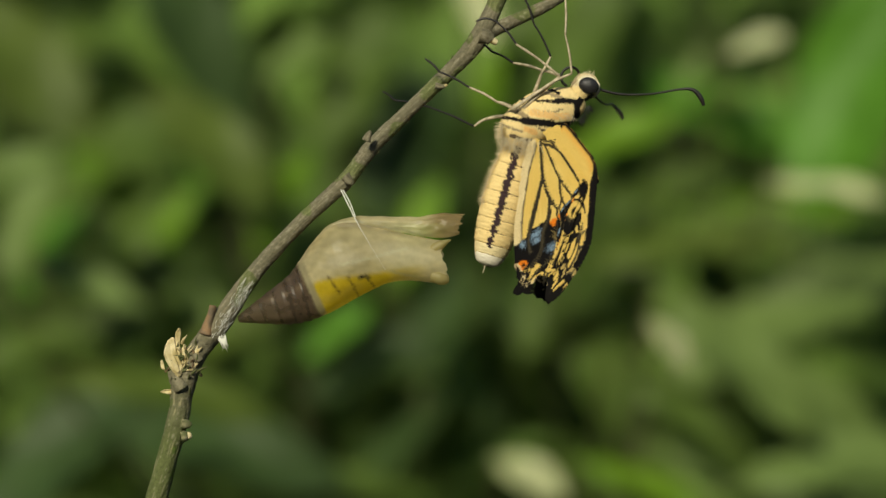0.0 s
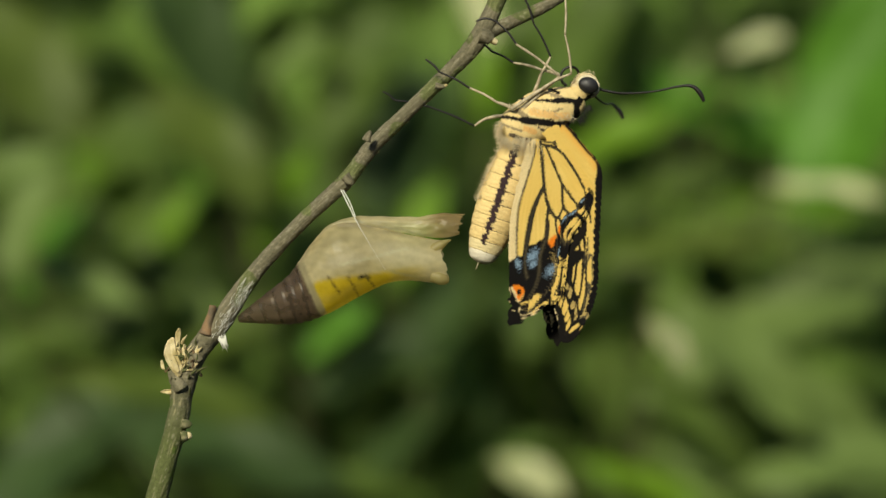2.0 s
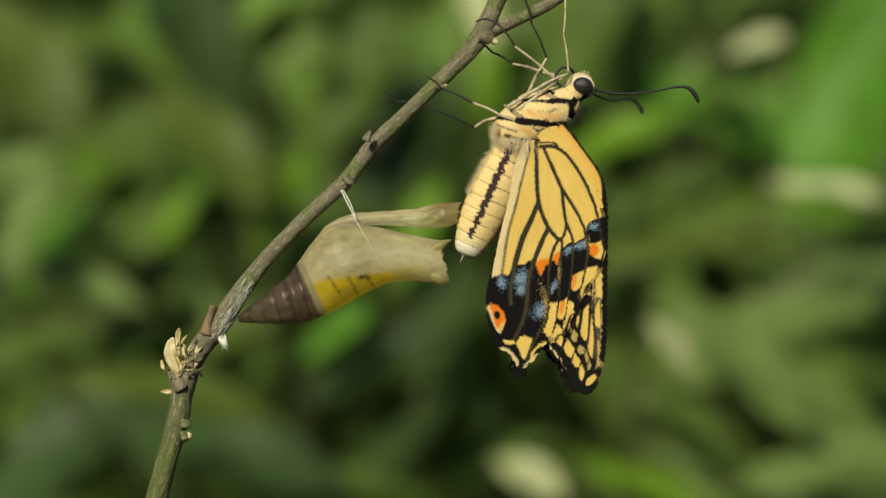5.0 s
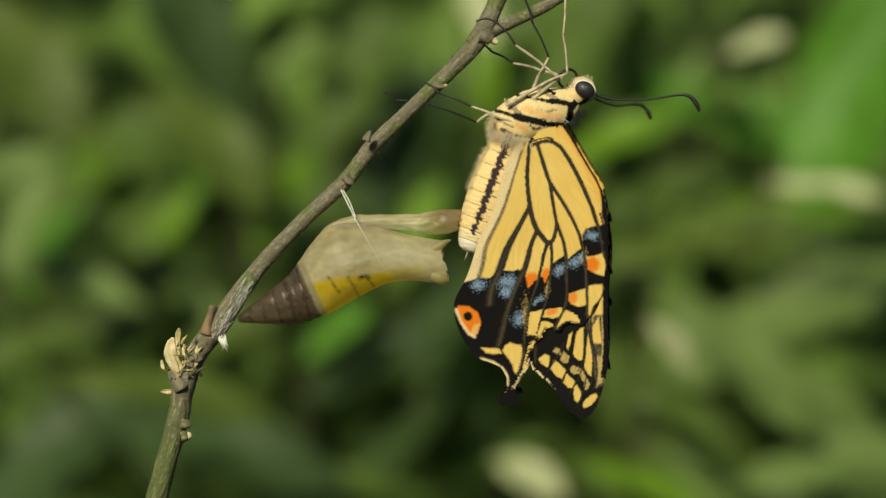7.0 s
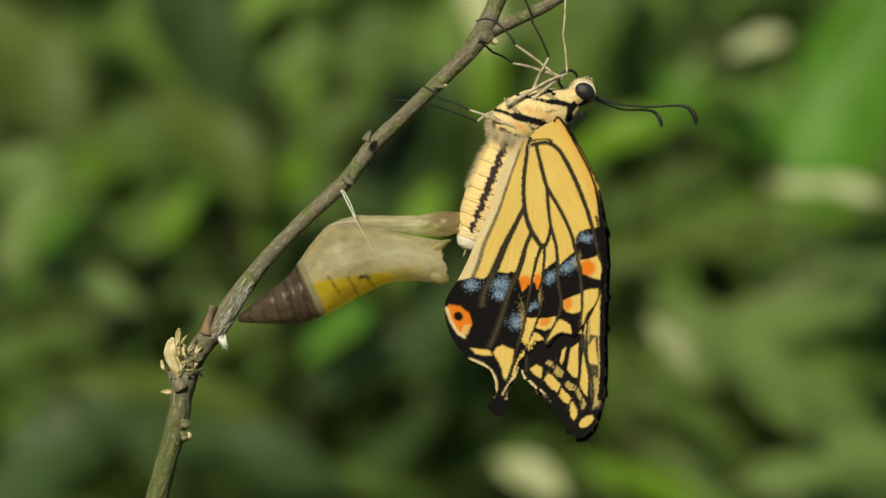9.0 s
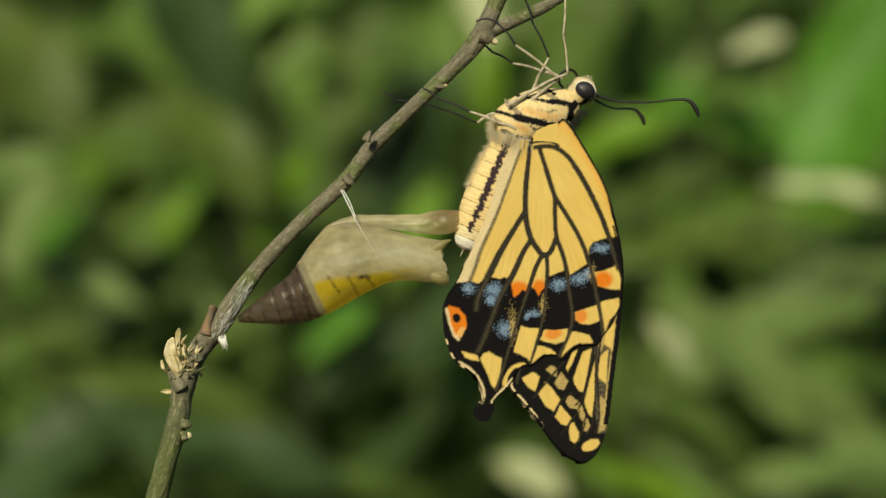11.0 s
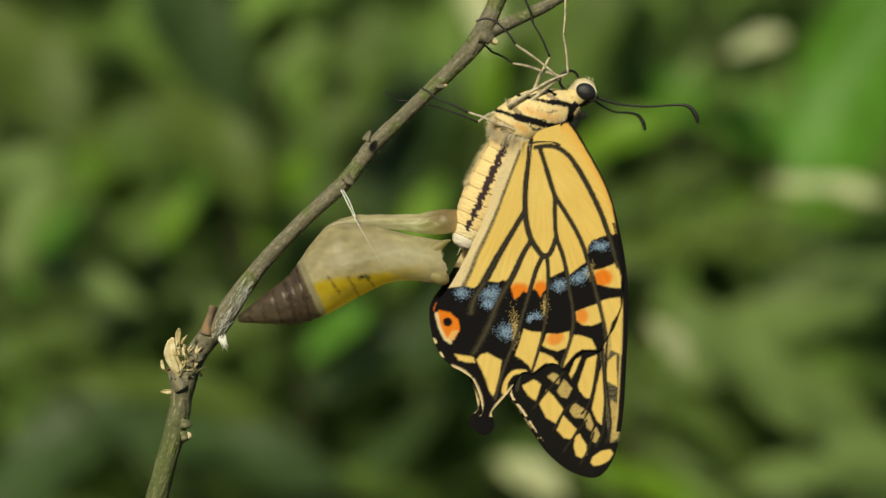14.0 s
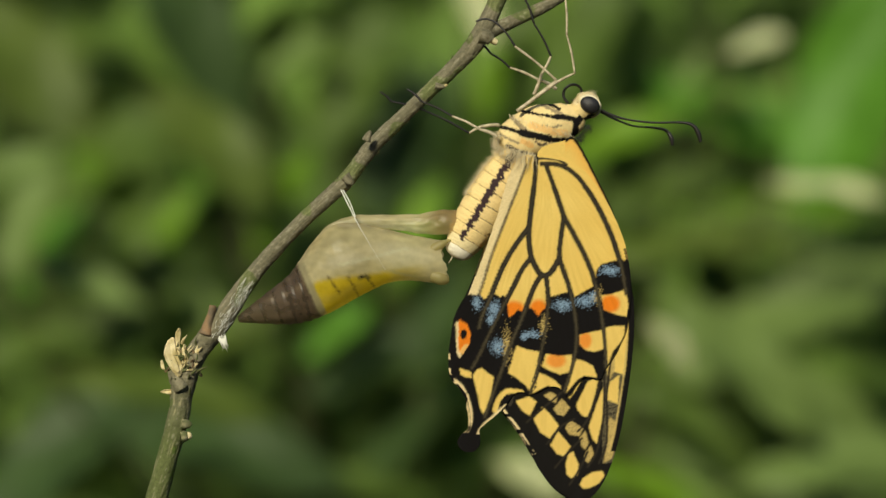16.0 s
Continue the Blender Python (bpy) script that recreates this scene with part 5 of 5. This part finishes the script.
ABD_TIPS = [(0.0, 862, 468), (0.5, 842, 462), (1.0, 841, 462), (1.5, 846, 463), (2.0, 850, 463), (2.5, 838, 456), (3.0, 840, 458), (3.5, 832, 452), (4.0, 830, 452), (5.2, 824, 446), (6.5, 818, 440), (7.0, 830, 448), (7.5, 824, 446), (8.0, 822, 444)]
ABD_TIPS_LATER = [(8.5, 824, 447), (9.0, 826, 446), (10.2, 822, 446), (11.5, 822, 444), (12.0, 814, 445), (12.5, 810, 442), (13.0, 808, 441), (13.5, 808, 441), (14.0, 818, 440), (14.5, 848, 450), (15.0, 806, 461), (15.5, 804, 458), (16.0, 804, 455)]

ANT_ROOT = (1060.0, 194.0)
ANT_TIPS = [(0.0, 1226, 184), (0.5, 1228, 182), (1.0, 1228, 182), (1.5, 1228, 174), (2.0, 1228, 178), (2.5, 1226, 198), (3.0, 1219, 174), (3.5, 1217, 176), (4.0, 1219, 180), (5.2, 1220, 180), (6.5, 1219, 181), (7.0, 1221, 195), (7.5, 1219, 190), (8.0, 1220, 187)]
ANT_TIPS_LATER = [(8.5, 1221, 187), (9.0, 1218, 216), (10.2, 1222, 208), (11.5, 1229, 204), (12.0, 1231, 203), (12.5, 1234, 198), (13.0, 1234, 198), (13.5, 1234, 198), (14.0, 1230, 217), (14.5, 1279, 220), (15.0, 1238, 252), (15.5, 1239, 252), (16.0, 1240, 252)]


def build_antennae():
    o = spot(*ANT_ROOT)
    made = []
    for pts, d in (([ANT_ROOT, (1098, 209), (1150, 217), (1200, 217), (1224, 221), (1236, 236), (1240, 252)], -0.6),
                   ([(1060, 196), (1088, 211), (1120, 223), (1155, 226), (1178, 231), (1188, 245), (1190, 258)], 6.0)):
        V, F = plan_tube(pts, [2.4, 2.0, 1.8, 2.0, 3.0, 4.2, 2.6], [d * s for s in (0.2, 0.4, 0.6, 0.8, 1, 1, 1)], n=8, sides=8, rough=0.1, origin=o)
        made.append(part("antenna", mesh_from("antenna", V, F, M_CHITIN), butterfly, "thin black clubbed antenna"))
    return made


ANTENNAE = build_antennae()

# legs: joints from the foot to the hip in the last pose, depth in mm, how the foot end moved earlier
LEGS = [
    ([(1000, -6), (1003, 62), (1017, 130), (985, 146), (915, 197)], -3.0),
    ([(842, 38), (862, 34), (884, 46), (911, 82), (985, 143), (918, 196)], -2.4),
    ([(925, -10), (945, 42), (975, 100), (958, 132), (945, 168)], 1.5),
    ([(848, 76), (868, 95), (902, 120), (950, 140), (985, 158)], 2.2),
    ([(720, 158), (746, 180), (800, 206), (850, 230), (880, 242)], -2.6),
    ([(672, 163), (692, 180), (752, 196), (830, 236), (850, 225), (884, 222)], 2.4),
]
LEG_FEET = {4: [(0.0, 752, 104), (2.0, 753, 105), (2.5, 752, 115), (3.0, 757, 128), (4.0, 758, 130), (6.5, 752, 144), (9.0, 748, 152), (12.5, 748, 158), (14.0, 746, 156), (14.5, 722, 170), (16.0, 720, 158)],
            5: [(0.0, 676, 162), (14.0, 680, 164), (14.5, 670, 170), (16.0, 672, 163)]}


LEG_HIPS = {4: [(0.0, 892, 184), (2.5, 890, 184), (3.0, 886, 195), (6.5, 876, 200), (9.0, 868, 206), (14.0, 870, 212), (14.5, 916, 226), (15.0, 880, 242), (16.0, 880, 242)]}


def build_legs():
    made = []
    for k, (pts, d) in enumerate(LEGS):
        o = spot(*pts[0], d)
        n = len(pts)
        near = d < 0
        split = n - 2 if n > 5 else 2
        names = ["tarsus"] * (n - 3) + ["tibia", "femur"]
        leg = None
        for i in range(n - 1):
            a, b = pts[i], pts[i + 1]
            r0, r1 = (1.6, 2.0) if names[i] == "tarsus" else ((1.9, 2.3) if names[i] == "tibia" else (2.7, 3.5))
            mid = ((a[0] + b[0]) / 2 + 1.5, (a[1] + b[1]) / 2 - 1.5)
            V, F = plan_tube([a, mid, b], [r0, (r0 + r1) / 2 + 0.2, r1], [d * (0.6 + 0.4 * (i + 0) / n), d * (0.6 + 0.4 * (i + 0.5) / n), d * (0.6 + 0.4 * (i + 1) / n)], n=5, sides=7, rough=0.12, origin=o)
            dark = names[i] == "tarsus"
            me = mesh_from(names[i], V, F, M_CHITIN if dark and not (k == 0) else M_LEG)
            if leg is None:
                leg = part("leg", me, butterfly, "thin jointed leg gripping the twig" if k in (1, 4, 5) else "thin jointed leg")
            else:
                part(names[i], me, leg)
        made.append(leg)
    return made


LEG_PARTS = build_legs()


# ---------------------------------------------------------------- wings set on the body
def build_wing(pieces, name, label):
    root = None
    obs = []
    for c0, me, *_ in pieces:
        if root is None:
            root = part(name, me, butterfly, label)
            obs.append(root)
        else:
            obs.append(part("wing_cell", me, root))
    return obs


NEAR_HIND = build_wing(HIND, "hindwing", "yellow hindwing with black veins, blue-dusted band, orange eyespot and tail")
NEAR_FORE = build_wing(FORE, "forewing", "yellow forewing with black veins and margin")
FAR_FORE = build_wing(FORE_BACK, "forewing", "yellow forewing with black veins and margin")
FAR_HIND = build_wing(HIND_BACK, "hindwing", "black-edged hindwing with orange eyespot behind the other")


def hind_depth(v):
    return -4.2 + math.tan(LEAN) * (v - 250) * U * 1000


def fore_depth(v):
    return -3.76 + math.tan(LEAN) * (v - 250) * U * 1000


# ---------------------------------------------------------------- motion keys
def motions():
    body = {t: body_pose(t) for t in WHEN}
    walk(butterfly, [(t, body[t]) for t in WHEN])
    tips = ABD_TIPS + ABD_TIPS_LATER
    # at first the abdomen is stretched a little out of the thorax
    down = (spot(*ABD_TIP) - spot(*ABD_ROOT)).normalized()
    reach = lambda t: Matrix.Translation(down * (U * at_time([(0.0, 13), (3.0, 11), (6.5, 3), (9.0, 0), (16.0, 0)], t)[0]))
    walk(ABDOMEN, [(t, body[t].inverted() @ two_point(ABD_ROOT, ABD_TIP, carried_point(t, *ABD_ROOT), at_time(tips, t), 0) @ reach(t)) for t in WHEN])
    feel = ANT_TIPS + ANT_TIPS_LATER
    walk(ANTENNAE[0], [(t, body[t].inverted() @ two_point(ANT_ROOT, (1240, 252), carried_point(t, *ANT_ROOT), at_time(feel, t), 0)) for t in WHEN])
    # the far antenna, swung away from the sheet where it shows shorter
    other = [(0.0, 1166, 190), (2.0, 1166, 188), (2.5, 1168, 205), (3.0, 1176, 188), (4.0, 1176, 190), (6.5, 1182, 190), (7.0, 1184, 204), (8.0, 1184, 200), (9.0, 1185, 222), (11.5, 1178, 212), (12.5, 1176, 211), (13.5, 1175, 208), (14.0, 1177, 226), (14.5, 1206, 250), (15.0, 1190, 258), (16.0, 1190, 258)]
    rows = []
    for t in WHEN:
        tip, at = at_time(other, t), carried_point(t, *ANT_ROOT)
        far = math.hypot(tip[0] - at[0], tip[1] - at[1])
        side = min(math.sqrt(max(far * far - 64 * 64, 1.0)) / 130, 1.0)
        rows.append((t, body[t].inverted() @ two_point(ANT_ROOT, (ANT_ROOT[0] + 130 * side, 258), at, tip, 0) @ Matrix.Rotation(math.acos(side), 4, "Z")))
    walk(ANTENNAE[1], rows)
    for k, ob in enumerate(LEG_PARTS):
        pts, d = LEGS[k]
        rows = []
        for t in WHEN:
            foot = at_time(LEG_FEET[k], t) if k in LEG_FEET else pts[0]
            hip = at_time(LEG_HIPS[k], t) if k in LEG_HIPS else carried_point(t, *pts[-1])
            rows.append((t, body[t].inverted() @ two_point(pts[0], pts[-1], foot, hip, d)))
        walk(ob, rows)
    far_shift = lambda t: at_time([(0.0, 2, 4), (2.0, -6, 2), (2.5, 12, 0), (3.0, -8, 2), (4.0, -8, 4), (6.5, -8, -4), (7.0, 6, -4), (7.5, -8, 2), (8.5, -8, 2), (9.0, 6, 4), (11.5, -4, 2), (12.5, -6, 0), (13.5, -6, 2), (14.0, -8, -6), (14.5, -6, 2), (16.0, -4, 0)], t)
    still = lambda t: (0.0, 0.0)
    tucked = lambda t: tuple(x + y for x, y in zip(far_shift(t), at_time([(0.0, -14, -12), (4.0, -10, -10), (6.5, -4, -4), (9.0, 0, 0), (16.0, 0, 0)], t)))
    behind = lambda t: tuple(x + y for x, y in zip(far_shift(t), at_time([(0.0, 10, -14), (4.0, 10, -12), (6.5, 2, -4), (9.0, 0, 0), (16.0, 0, 0)], t)))
    for obs, pieces, table, depth, shift, sign in (
            (NEAR_HIND, HIND, HIND_MARKS, hind_depth, still, 1), (NEAR_FORE, FORE, FORE_MARKS, fore_depth, still, 1),
            (FAR_FORE, FORE_BACK, FORE_MARKS, fore_depth, tucked, -1), (FAR_HIND, HIND_BACK, HIND_MARKS, hind_depth, behind, -1)):
        rows = wing_rows(pieces, table, depth, shift, sign)
        base = rows[0]
        walk(obs[0], [(t, body[t].inverted() @ m) for t, m in base])
        for ob, mine in zip(obs[1:], rows[1:]):
            walk(ob, [(t, b.inverted() @ m) for (t, m), (_, b) in zip(mine, base)])
    lid = [(0.0, -1.6), (2.0, -1.6), (3.0, -0.6), (4.0, 1.5), (6.5, 4.4), (7.0, 0.2), (7.5, 2.0), (8.0, 2.8), (8.5, 1.0), (9.0, -0.8), (11.5, 0.7), (12.0, 3.6), (13.5, 3.9), (14.0, 0.2), (15.0, -0.6), (16.0, 0.0)]
    walk(PUPA_LID, [(t, Matrix.Translation(LID_AT) @ Matrix.Rotation(radians(-a), 4, "Y")) for t, a in lid])


motions()
